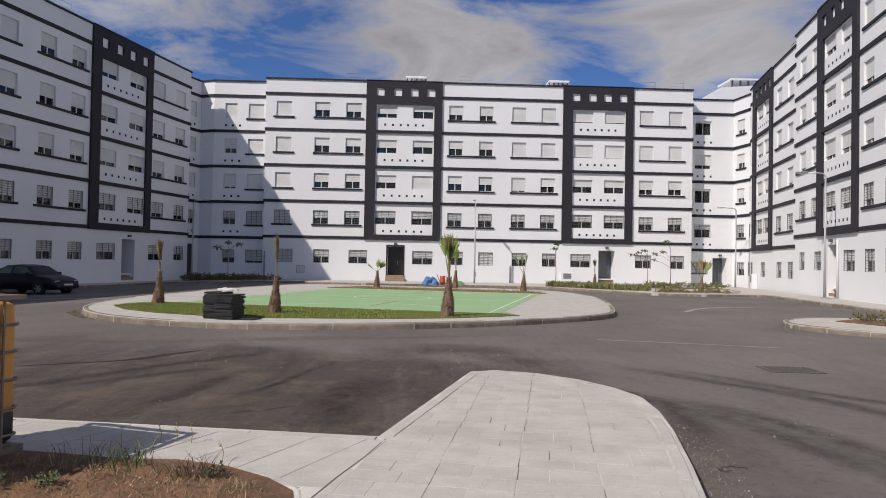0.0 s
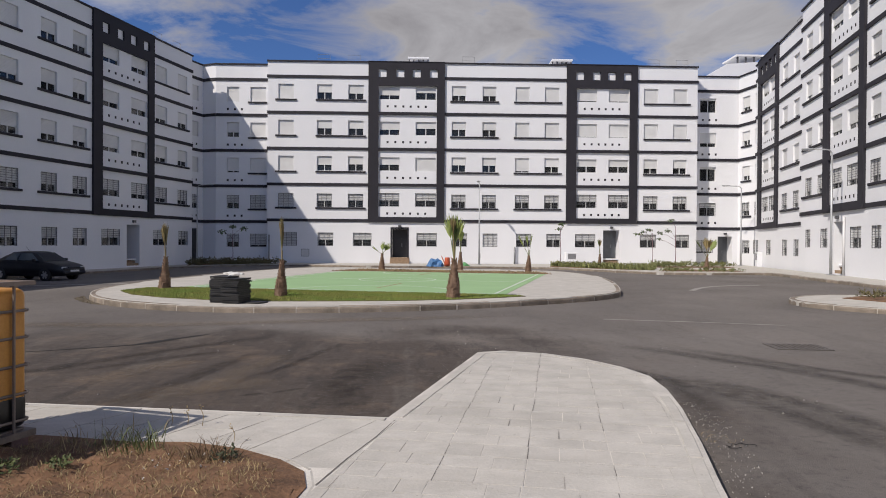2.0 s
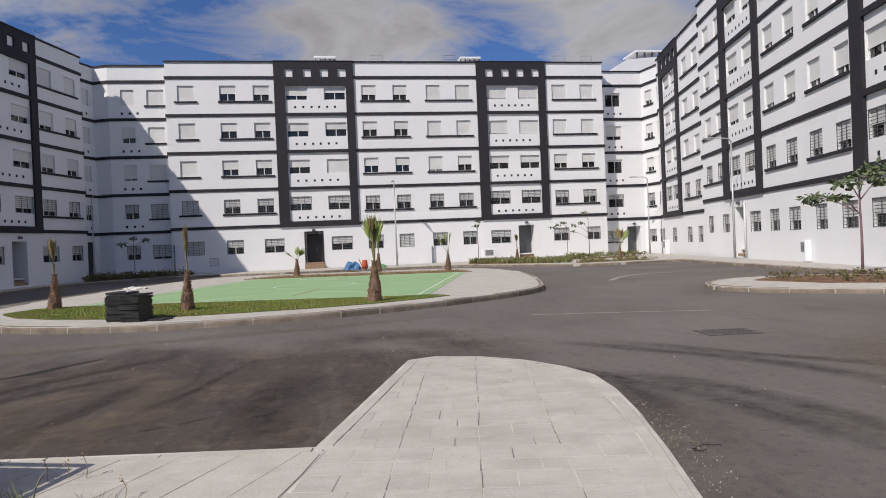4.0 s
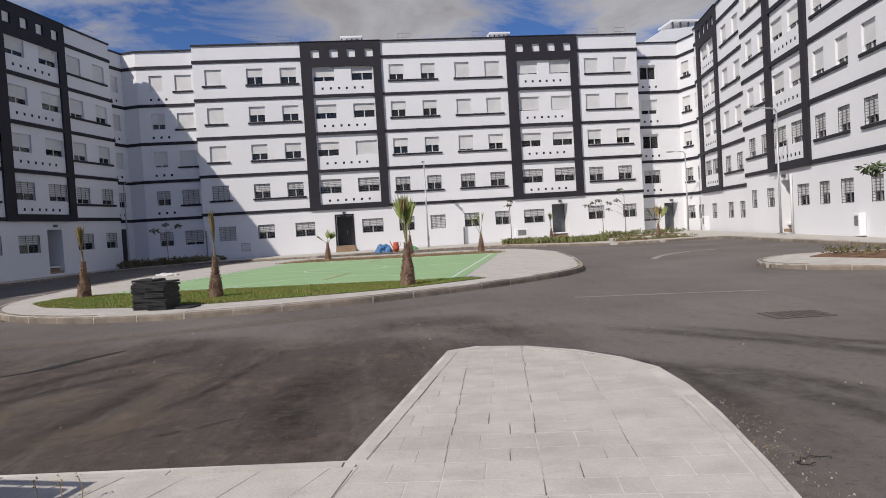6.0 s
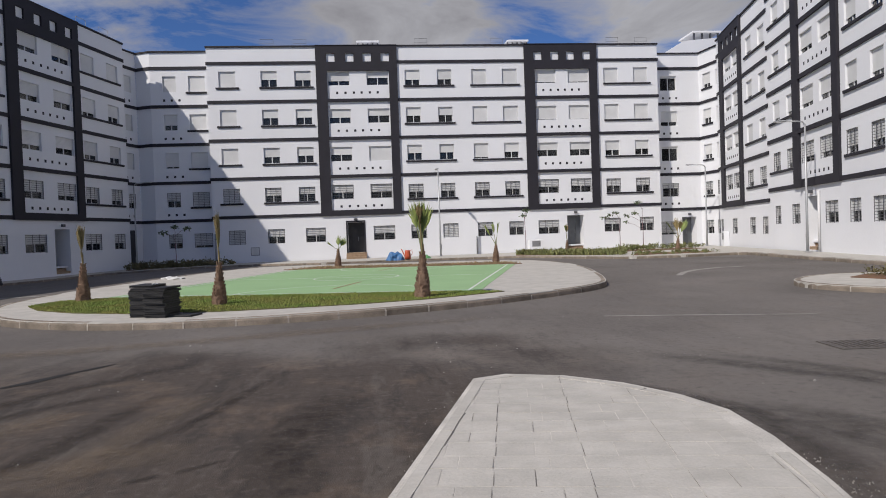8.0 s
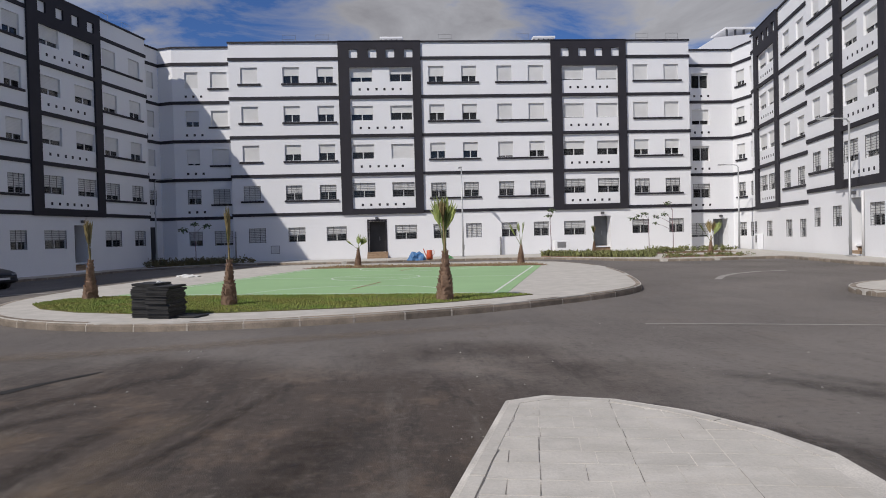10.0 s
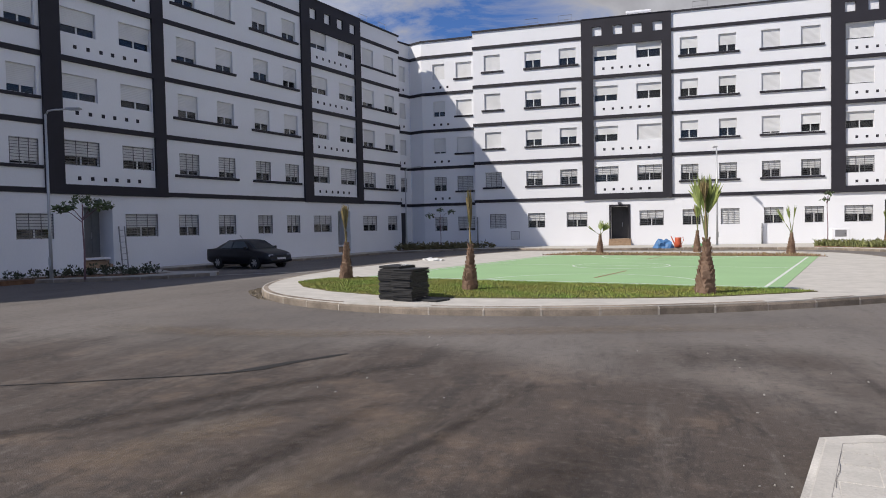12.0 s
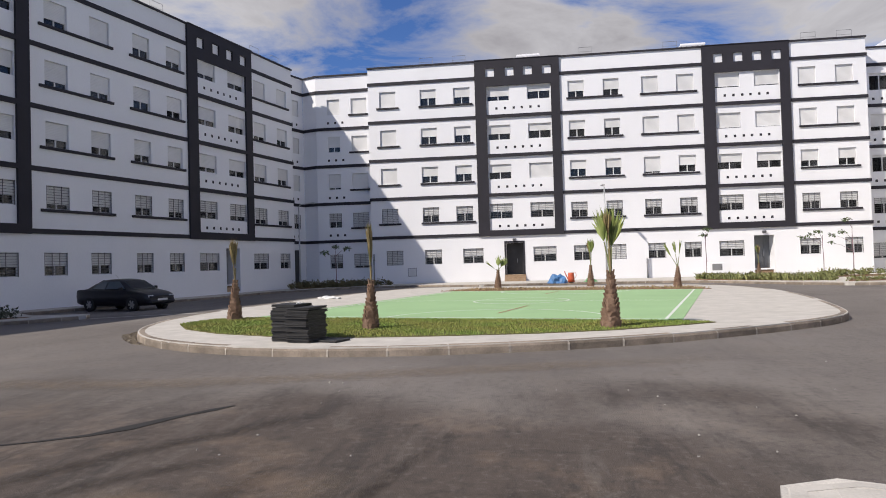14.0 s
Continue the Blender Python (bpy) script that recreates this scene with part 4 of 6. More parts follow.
mat_stack(-0.70, -6.42, 14, 0.46, 0.60, 0.045, 1, 1.2)
mat_stack(-0.36, -6.66, 13, 0.44, 0.60, 0.045, 2, -1.6)
lone = thing("loose_mat", "single black plastic mat lying flat beside the stack", "mat", pose(0.10, -6.72, 0.157, 0, 0, -20))
bm = bmesh.new()
box(bm, -0.24, 0.24, -0.21, 0.21, 0, 0.03, 0.006)
part("mat", bm, MAT, lone)
bag = thing("white_bag", "crumpled white plastic bag on the mat stack", "plastic bag", Matrix.Translation((-0.55, -6.45, 0.80)))


def lump(sx, sy, sz, seed, rough=0.25, detail=3):
    bm = bmesh.new()
    bmesh.ops.create_icosphere(bm, subdivisions=detail, radius=1)
    for v in bm.verts:
        k = 1 + rough * noise.noise(v.co * 1.7 + Vector((seed, 0, 0))) + rough * 0.5 * noise.noise(v.co * 4.5 + Vector((0, seed, 0)))
        v.co = Vector((v.co.x * sx * k, v.co.y * sy * k, max(v.co.z * sz * k, -0.02)))
    return bm


part("bag", lump(0.05, 0.035, 0.02, 2, 0.6), WHITEPL, bag)
for x, y, s, sd in ((-4.6, 8.1, 0.5, 1), (-4.2, 7.6, 0.4, 4)):
    w = thing("plastic_sheet", "crumpled white plastic sheet on the concrete", "plastic sheet", Matrix.Translation((x, y, 0.15)), "scraps of plastic sheet")
    part("sheet", lump(s * 0.7, s * 0.4, 0.08, sd, 0.7), WHITEPL, w)

# ---------------------------------------------------------------- pavements at the buildings
RPAVE = [(18.2, -12), (20.0, -6.0), (20.9, -2.1), (21.2, 0.6), (21.85, 5.8), (22.9, 12.2), (22.4, 12.75), (19.6, 12.3), (17.0, 12.8), (15.4, 15.8), (13.2, 20.8), (10.2, 22.4), (5.5, 23.6), (0.5, 23.4), (-4.0, 25.4), (-8, 25.2), (-11.5, 24.2), (-13.1, 23.6)]
PAVE_BACK = [(-13.3, 28.95), (-13.6, 31.0), (-8, 30.7), (-7.9, 29.95), (26.0, 29.95), (26.1, 31.2), (29.8, 31.2), (29.5, 28.0), (21.5, -9), (20.5, -12)]
pave_line = smooth_loop(RPAVE, 0)
bm = bmesh.new()
vt = [bm.verts.new((x, y, ground_z(x, y) + 0.14)) for x, y in RPAVE + PAVE_BACK]
vl = [bm.verts.new((x, y, -0.7)) for x, y in RPAVE + PAVE_BACK]
bm.faces.new(vt)
for i in range(len(vt)):
    k = (i + 1) % len(vt)
    bm.faces.new((vt[i], vl[i], vl[k], vt[k]))
bmesh.ops.triangulate(bm, faces=[f for f in bm.faces if len(f.verts) > 4])
bmesh.ops.recalc_face_normals(bm, faces=bm.faces)
far_pave = tagged(part("pavement_2", bm, CONCRETE), "pale concrete pavement along the sunlit buildings", "pavement", kind="structure")
kerb(far_pave, RPAVE[::-1], 1.0, None)
LPAVE = [(-25.5, -20), (-21.2, -8), (-18.0, 1.0), (-13.9, 3.2), (-12.2, 4.2), (-12.6, 5.0), (-15.4, 5.6), (-17.6, 7.4), (-15.2, 16.5), (-13.1, 23.6)]
bm = bmesh.new()
back = [(-13.4, 28.9), (-20.5, 0.8), (-25.7, -20)]
vt = [bm.verts.new((x, y, ground_z(x, y) + 0.15)) for x, y in LPAVE + back]
vl = [bm.verts.new((x, y, -0.9)) for x, y in LPAVE + back]
bm.faces.new(vt)
for i in range(len(vt)):
    k = (i + 1) % len(vt)
    bm.faces.new((vt[i], vl[i], vl[k], vt[k]))
bmesh.ops.triangulate(bm, faces=[f for f in bm.faces if len(f.verts) > 4])
bmesh.ops.recalc_face_normals(bm, faces=bm.faces)
left_pave = tagged(part("pavement_3", bm, CONCRETE), "pale concrete pavement along the shaded building", "pavement", kind="structure")
kerb(left_pave, LPAVE, 1.0, None)
stripe("gutter_strip", [(-12.2, 4.4), (-9.6, 4.6), (-7.0, 4.2)], 0.35, FADED, ground, None)
# the planted island on the right
ISLE2 = smooth_loop([(14.5, -4.2), (14.0, -5.6), (14.6, -7.2), (16.7, -8.9), (20.5, -11.5), (22, -9.5), (20.2, -5.4), (18.6, -3.3), (16.2, -3.0)], 2)
isle2 = tagged(part("traffic_island_2", slab(ISLE2, -0.4, 0.13), CONCRETE), "pale concrete planted island with a young tree", "traffic island", kind="structure")
kerb(isle2, ISLE2, 0.95, 0.135, closed=True)
BED_R = [(15.9, -4.6), (16.6, -6.6), (19.5, -9.0), (20.6, -8.2), (19.3, -5.0), (18.0, -3.9), (16.9, -3.9)]
tagged(part("planting_bed", slab(BED_R, 0.05, 0.15), SOIL), "bare soil planting bed with low plants", "planting bed", kind="structure")


def hedge(name, poly, count, size, height, mat, seed, label, z=0.15, per=26):
    """Low plants: separate tufts of leaves, joined into one stretch."""
    r = random.Random(seed)
    bm = bmesh.new()
    for x, y in scatter(poly, count, r):
        h = height * r.uniform(0.5, 1.2)
        leaves(bm, (x, y, z + h * 0.5), h * 0.55, per, size, r, 1.0, -0.4)
    return tagged(part(name, bm, mat), label, "shrubs", kind="stuff")


hedge("low_shrubs", BED_R, 80, 0.085, 0.22, WEEDY, 5, "low sparse olive-green shrubs in the soil bed", 0.15, 16)
BED1 = [(12.9, 22.0), (16.2, 16.8), (17.6, 15.4), (18.9, 18.6), (13.4, 23.8)]
BED2 = [(19.6, 21.4), (25.5, 21.6), (25.7, 24.4), (20.4, 24.6)]
BED3 = [(17.2, 13.3), (22.2, 13.2), (22.6, 15.8), (19.4, 18.0)]
for q, top in ((BED1, 0.095), (BED2, 0.07), (BED3, 0.112)):
    tagged(part("planting_bed", slab(q, -0.1, top), SOIL), "brown soil planting bed with young plants", "planting bed", kind="structure")
hedge("hedge_plants", BED1, 120, 0.14, 0.30, HEDGE, 6, "yellow-green strap-leaved hedge plants along the pavement", 0.1, 20)
tagged(blades("strap_leaves", BED1, 1300, 0.14, 0.42, HEDGE, 61, 0.1, 0.03, 0.6), "tall yellow-green strap leaves of the hedge", "shrubs", kind="stuff")
hedge("hedge_plants", BED2, 95, 0.14, 0.32, HEDGE, 7, "green hedge plants along the pavement", 0.1, 20)
hedge("low_shrubs", BED3, 90, 0.10, 0.18, HEDGE, 8, "low young plants in a soil bed", 0.1, 12)
BED4 = [(-12.4, 25.2), (-6.0, 26.2), (-6.2, 28.6), (-12.2, 28.4)]
tagged(part("planting_bed", slab(BED4, -0.3, -0.05), SOIL), "shaded soil bed with dull shrubs", "planting bed", kind="structure")
hedge("shaded_shrubs", BED4, 110, 0.17, 0.5, WEEDY, 9, "dull green shrubs in the shade by the wall", -0.1, 30)
BED5 = [(-17.6, 1.7), (-14.2, 3.6), (-14.6, 4.8), (-18.3, 3.4), (-20.2, -4.0), (-19.6, -5.0)]
tagged(part("planting_bed", slab(BED5, -0.5, -0.125), SOIL), "narrow soil bed in the shaded pavement", "planting bed", kind="structure")
hedge("shaded_shrubs", BED5, 70, 0.13, 0.42, DULL, 10, "low dull shrubs in the shaded pavement bed", -0.15, 26)


# ---------------------------------------------------------------- young trees
def young_tree(x, y, z, height, clumps, seed, label, leaf=0.22, radius=0.035):
    r = random.Random(seed)
    t = thing("young_tree", label, "tree", Matrix.Translation((x, y, z)), "newly planted trees")
    bm = bmesh.new()
    pts = [(0, 0, -0.05), (0.02, 0.01, height * 0.35), (-0.02, 0.0, height * 0.7), (0.0, 0.02, height * 0.93)]
    tube(bm, pts, radius, 7, radius * 0.45)
    part("trunk", bm, BARK, t, smooth=True)
    for cxx, cyy, czz, rad, n in clumps:
        bm = bmesh.new()
        s = Vector((0, 0, min(height * 0.9, max(height * 0.4, czz - 0.55))))
        e = Vector((cxx, cyy, czz))
        tube(bm, [s, s.lerp(e, 0.5) + Vector((0, 0, 0.08)), e], radius * 0.5, 5, radius * 0.2)
        limb = part("branch", bm, BARK, t)
        bm = bmesh.new()
        leaves(bm, e, rad, n, leaf, r, 0.55, 0.35)
        part("foliage", bm, TREELEAF, limb, "loose tuft of drooping leaves")
    return t


young_tree(19.45, -4.6, 0.15, 3.1, [(0.25, 0, 3.0, 0.42, 70), (-0.35, 0.1, 2.75, 0.38, 60), (0.6, 0.1, 3.2, 0.34, 50), (-1.25, 0.3, 2.35, 0.36, 60), (-0.9, -0.2, 2.3, 0.28, 40), (0.5, -0.2, 2.75, 0.3, 50)], 1, "young tree with sparse drooping dark leaves in the bed", 0.22, 0.045)
young_tree(-16.3, 1.9, -0.16, 3.0, [(0, 0, 3.0, 0.4, 70), (0.6, 0.1, 2.8, 0.4, 60), (-0.6, -0.1, 2.75, 0.4, 60), (-1.0, 0, 2.65, 0.28, 35), (0.95, 0.2, 2.75, 0.26, 35)], 2, "young tree with flat drooping crown by the doorway", 0.2, 0.04)
young_tree(-9.7, 27.0, -0.1, 2.7, [(0, 0, 2.85, 0.3, 45), (0.8, 0, 2.75, 0.28, 40), (-0.8, 0, 2.5, 0.3, 45)], 3, "thin shaded young tree with three leaf tufts", 0.2, 0.03)
young_tree(13.9, 23.5, 0.1, 2.9, [(0.1, 0, 2.9, 0.24, 45), (-0.1, 0, 2.6, 0.22, 30)], 4, "thin young tree among hedge plants", 0.17, 0.028)
young_tree(20.3, 23.2, 0.1, 2.5, [(-0.7, 0, 2.4, 0.24, 22), (-0.25, 0, 2.55, 0.26, 26), (-1.1, 0, 2.3, 0.2, 16)], 5, "thin leaning young tree with wide leaf tufts", 0.18, 0.026)
young_tree(22.0, 23.4, 0.1, 3.0, [(-0.3, 0, 3.2, 0.26, 30), (-0.5, 0, 2.5, 0.22, 22), (-1.1, 0.1, 2.35, 0.22, 20), (-1.2, 0, 1.9, 0.2, 16)], 6, "thin young tree with loose leaf tufts", 0.18, 0.028)


# ---------------------------------------------------------------- street lamps
def street_lamp(x, y, z, height, turn, arm=1.0):
    p = thing("street_lamp", "grey steel street lamp with a short arm", "street lamp", pose(x, y, z, 0, 0, turn), "street lamps")
    bm = bmesh.new()
    tube(bm, [(0, 0, 0), (0, 0, height * 0.3), (0, 0, height - 0.15)], 0.07, 12, 0.042)
    part("pole", bm, POLE, p, smooth=True)
    bm = bmesh.new()
    tube(bm, [(0, 0, height - 0.2), (0.10, 0, height - 0.04), (0.3, 0, height), (arm, 0, height + 0.03)], 0.035, 8)
    part("arm", bm, POLE, p, smooth=True)
    bm = bmesh.new()
    box(bm, arm - 0.05, arm + 0.50, -0.11, 0.11, height, height + 0.08, 0.03)
    head = part("lamp_head", bm, POLE, p)
    part("lens", boxes((arm + 0.05, arm + 0.42, -0.08, 0.08, height - 0.012, height - 0.001)), LAMPGLASS, head)
    bm = bmesh.new()
    box(bm, -0.17, 0.17, -0.17, 0.17, 0, 0.03, 0.008)
    part("base_plate", bm, POLE, p)
    part("hatch", boxes((-0.045, 0.045, -0.098, -0.07, 0.5, 0.85)), POLE, p)
    return p


street_lamp(8.55, 27.3, 0.02, 6.25, 95, 0.25)
street_lamp(28.7, 27.6, 0.02, 6.1, 170, 0.9)
street_lamp(24.72, 10.0, 0.14, 6.3, 165, 0.9)
street_lamp(-17.45, 1.5, -0.18, 6.35, 20, 0.8)
street_lamp(-12.75, 28.4, -0.1, 6.0, -10, 0.8)

# ---------------------------------------------------------------- car
def car(x, y, z, turn):
    c = thing("car", "dark navy saloon car parked on the shaded road", "car", pose(x, y, z, 0, 0, turn))
    # sections along the car, from the tail to the nose: x, half width, sill, waist, roof, half width of the roof
    rows = [(-2.20, 0.70, 0.42, 0.80, 0.82, 0.60), (-2.12, 0.80, 0.30, 0.92, 0.95, 0.66), (-1.60, 0.85, 0.24, 0.95, 0.99, 0.66), (-1.15, 0.86, 0.22, 0.94, 1.22, 0.60), (-0.65, 0.86, 0.22, 0.93, 1.37, 0.57),
            (0.0, 0.86, 0.22, 0.92, 1.40, 0.57), (0.45, 0.86, 0.22, 0.91, 1.34, 0.58), (0.95, 0.85, 0.22, 0.90, 1.06, 0.62), (1.20, 0.85, 0.22, 0.87, 0.93, 0.66), (1.70, 0.82, 0.24, 0.78, 0.84, 0.66), (2.05, 0.74, 0.28, 0.68, 0.72, 0.60), (2.20, 0.62, 0.36, 0.58, 0.60, 0.52)]
    # rounded between the sections
    fine = []
    for i in range(len(rows) - 1):
        p = [np.array(rows[min(max(i + k, 0), len(rows) - 1)]) for k in (-1, 0, 1, 2)]
        for t in (0.0, 0.33, 0.67):
            fine.append(tuple(0.5 * (2 * p[1] + (p[2] - p[0]) * t + (2 * p[0] - 5 * p[1] + 4 * p[2] - p[3]) * t * t + (3 * p[1] - p[0] - 3 * p[2] + p[3]) * t ** 3)))
    rows = fine + [rows[-1]]
    bm = bmesh.new()
    rings = []
    for px, hw, s, w, r, rw in rows:
        half = [(hw * 0.80, s), (hw * 0.97, s + 0.08), (hw, (s + w) * 0.55), (hw * 0.985, w - 0.06), (hw * 0.94, w), (rw + 0.10, w + (r - w) * 0.55), (rw + 0.02, w + (r - w) * 0.88), (rw * 0.82, w + (r - w) * 0.98), (rw * 0.4, r + 0.008)]
        prof = half + [(-a, b) for a, b in reversed(half)]
        rings.append([bm.verts.new((px, a, b)) for a, b in prof])
    for q, w in zip(rings, rings[1:]):
        for k in range(len(q)):
            bm.faces.new((q[k], q[(k + 1) % len(q)], w[(k + 1) % len(q)], w[k]))
    bm.faces.new(rings[0]); bm.faces.new(rings[-1][::-1])
    bmesh.ops.recalc_face_normals(bm, faces=bm.faces)
    body = part("body", bm, CARPAINT, c, smooth=True)

    def sheet(name, pts, mat, parent, label="", push=0.006):
        b = bmesh.new()
        n = (Vector(pts[1]) - Vector(pts[0])).cross(Vector(pts[2]) - Vector(pts[0])).normalized()
        out = [b.verts.new(Vector(q) + n * push) for q in pts]
        inn = [b.verts.new(Vector(q) - n * 0.03) for q in pts]
        b.faces.new(out)
        for k in range(len(pts)):
            b.faces.new((out[k], inn[k], inn[(k + 1) % len(pts)], out[(k + 1) % len(pts)]))
        bmesh.ops.recalc_face_normals(b, faces=b.faces)
        return part(name, b, mat, parent, label)

    sheet("windscreen", [(1.12, 0.60, 0.96), (0.50, 0.52, 1.31), (0.50, -0.52, 1.31), (1.12, -0.60, 0.96)][::-1], CARGLASS, c, push=0.03)
    sheet("rear_window", [(-1.48, 0.56, 1.03), (-0.78, 0.50, 1.34), (-0.78, -0.50, 1.34), (-1.48, -0.56, 1.03)], CARGLASS, c, push=0.03)
    for s in (1, -1):
        for a, b, ta, tb in ((-1.10, -0.32, -0.62, -0.30), (-0.24, 0.92, -0.22, 0.42)):
            q = [(a, s * 0.80, 0.975), (b, s * 0.79, 0.965), (tb, s * 0.635, 1.29), (ta, s * 0.635, 1.29)]
            sheet("side_window", q if s < 0 else q[::-1], CARGLASS, c, push=0.03)
        bm = bmesh.new()
        box(bm, 0.70, 0.86, s * 0.86 if s > 0 else -1.0, 1.0 if s > 0 else -0.86, 0.93, 1.06, 0.03)
        part("wing_mirror", bm, CARPAINT, c)
        bm = bmesh.new()
        box(bm, 1.98, 2.14, min(s * 0.40, s * 0.68), max(s * 0.40, s * 0.68), 0.58, 0.69, 0.025)
        part("headlight", bm, LAMPGLASS, c, "clear headlight")
        bm = bmesh.new()
        box(bm, -2.21, -2.12, min(s * 0.42, s * 0.74), max(s * 0.42, s * 0.74), 0.66, 0.80, 0.02)
        part("tail_light", bm, REDPL, c, "red tail light")
        for wx in (1.32, -1.28):
            bm = bmesh.new()
            n = 28
            prof = [(0.19, 0.0), (0.30, 0.0), (0.315, 0.03), (0.315, 0.16), (0.30, 0.19), (0.19, 0.19)]
            rr = [[bm.verts.new((r * math.cos(k * math.tau / n), s * (0.68 + a), r * math.sin(k * math.tau / n))) for r, a in prof] for k in range(n)]
            for k in range(n):
                for j in range(5):
                    bm.faces.new((rr[k][j], rr[k][j + 1], rr[(k + 1) % n][j + 1], rr[(k + 1) % n][j]))
            bmesh.ops.recalc_face_normals(bm, faces=bm.faces)
            wheel = part("wheel", bm, TYRE, c, at=(wx, 0, 0.31), smooth=True)
            bm = bmesh.new()
            for k in range(6):
                a = k * math.tau / 6
                d, t = Vector((math.cos(a), 0, math.sin(a))), Vector((-math.sin(a), 0, math.cos(a)))
                o = Vector((0, s * 0.855, 0))
                v = [bm.verts.new(o + d * 0.03 - t * 0.035), bm.verts.new(o + d * 0.03 + t * 0.035), bm.verts.new(o + d * 0.195 + t * 0.05), bm.verts.new(o + d * 0.195 - t * 0.05)]
                bm.faces.new(v)
            v = [bm.verts.new((0.05 * math.cos(k), s * 0.862, 0.05 * math.sin(k))) for k in np.linspace(0, math.tau, 12, endpoint=False)]
            bm.faces.new(v)
            part("rim", bm, RIM, wheel, "six-spoke alloy rim")
    bm = bmesh.new()
    box(bm, 2.12, 2.225, -0.26, 0.26, 0.44, 0.54, 0.008)
    part("number_plate", bm, PLATE, c, "pale blank number plate")
    part("grille", boxes((2.10, 2.19, -0.34, 0.34, 0.58, 0.66)), TYRE, c)
    part("bumper", boxes((2.02, 2.24, -0.66, 0.66, 0.34, 0.48), bevel=0.04), CARPAINT, c)
    bm = bmesh.new()
    tube(bm, [(-0.5, 0.1, 1.37), (-0.75, 0.1, 1.60)], 0.005, 5)
    part("aerial", bm, TYRE, c)
    return c


car(-14.3, 9.9, ground_z(-14.3, 9.9), -17)

# ---------------------------------------------------------------- small things by the far building
tarp = thing("blue_tarpaulin", "crumpled blue tarpaulin lying on the pavement", "tarpaulin", Matrix.Translation((5.15, 22.6, 0.05)))
part("sheet", lump(0.54, 0.42, 0.50, 5, 0.45), TARP, tarp)
can = thing("red_watering_can", "red plastic watering can on the pavement", "watering can", Matrix.Translation((6.0, 23.6, 0.05)) @ Matrix.Scale(0.8, 4))
bm = bmesh.new()
tube(bm, [(0, 0, 0), (0, 0, 0.25), (0, 0, 0.62), (0, 0, 0.72)], 0.27, 14, 0.20)
body = part("body", bm, REDPL, can, smooth=True)
bm = bmesh.new()
tube(bm, [(-0.2, 0, 0.15), (-0.38, 0, 0.55), (-0.50, 0, 0.85)], 0.045, 8, 0.03)
part("spout", bm, REDPL, can)
bm = bmesh.new()
tube(bm, [(0.2, 0, 0.65), (0.36, 0, 0.75), (0.38, 0, 0.45), (0.24, 0, 0.25)], 0.022, 6)
part("handle", bm, REDPL, can)
gb = thing("green_plastic_sack", "green plastic sack on the pavement", "sack", Matrix.Translation((7.15, 23.5, 0.03)))
part("sack", lump(0.36, 0.28, 0.24, 8, 0.45), GREENPL, gb)


def meter_box(m, w, d, h, label):
    b = thing("utility_box", label, "utility box", m, "utility boxes")
    bm = bmesh.new()
    box(bm, -w / 2, w / 2, 0, d, 0, h, 0.015)
    part("housing", bm, WHITE, b)
    bm = bmesh.new()
    box(bm, -w * 0.32, w * 0.32, -0.015, 0.0, h * 0.45, h * 0.9, 0.005)
    door = part("door", bm, ALU, b, "grey metal hatch")
    part("handle", boxes((w * 0.22, w * 0.26, -0.03, -0.015, h * 0.6, h * 0.7)), BARS, door)
    return b


meter_box(pose(15.95, 28.9, 0.0, 0, 0, 0), 1.0, 0.6, 0.95, "white rendered utility box with grey hatch")
meter_box(R0 @ Matrix.Translation((25.25, -0.28, 0.14)), 0.50, 0.27, 0.92, "white rendered utility box against the sunlit wall")
meter_box(R0 @ Matrix.Translation((2.3, -0.4, 0.0)), 0.6, 0.38, 1.1, "white rendered utility box beside the corner")
panel = thing("wall_hatch", "small grey hatch set in the white wall", "hatch", Matrix.Translation((-4.9, 29.99, 0.55)))
part("plate", boxes((-0.28, 0.28, -0.02, 0.0, 0, 0.52), bevel=0.006), WINFRAME, panel)
part("rim", boxes((-0.32, 0.32, -0.012, 0.0, -0.04, 0.0), (-0.32, 0.32, -0.012, 0.0, 0.52, 0.56), (-0.32, -0.28, -0.012, 0.0, 0.0, 0.52), (0.28, 0.32, -0.012, 0.0, 0.0, 0.52)), ALU, panel)
for x, h in ((11.6, 1.35), (-7.7, 2.2)):
    pipe = thing("drain_pipe", "short grey drain pipe on the wall", "pipe", Matrix.Translation((x, 29.93, 0.0)), "drain pipes")
    bm = bmesh.new()
    tube(bm, [(0, 0, 0), (0, 0, h)], 0.05, 8)
    part("pipe", bm, ALU, pipe, smooth=True)
    part("clip", boxes((-0.07, 0.07, -0.06, 0.06, h * 0.8, h * 0.8 + 0.03)), BARS, pipe)
drain = thing("drain_pipe", "tall white drain pipe on the sunlit wall", "pipe", R0 @ Matrix.Translation((18.2, -0.08, 0.1)), "drain pipes")
bm = bmesh.new()
tube(bm, [(0, 0, 0), (0, 0, 3.0)], 0.06, 8)
part("pipe", bm, WINFRAME, drain, smooth=True)
ladder = thing("ladder", "light metal ladder leaning by the doorway", "ladder", frame_at(-13.36, 29.03, (0.2426, 0.970)) @ pose(-23.0, -0.32, -0.15, -6, 0, 0))
for s in (-0.14, 0.14):
    bm = bmesh.new()
    box(bm, s - 0.02, s + 0.02, -0.03, 0.03, 0, 2.0, 0.004)
    part("rail", bm, ALU, ladder)
for k in range(7):
    bm = bmesh.new()
    tube(bm, [(-0.14, 0, 0.2 + k * 0.27), (0.14, 0, 0.2 + k * 0.27)], 0.014, 6)
    part("rung", bm, ALU, ladder)


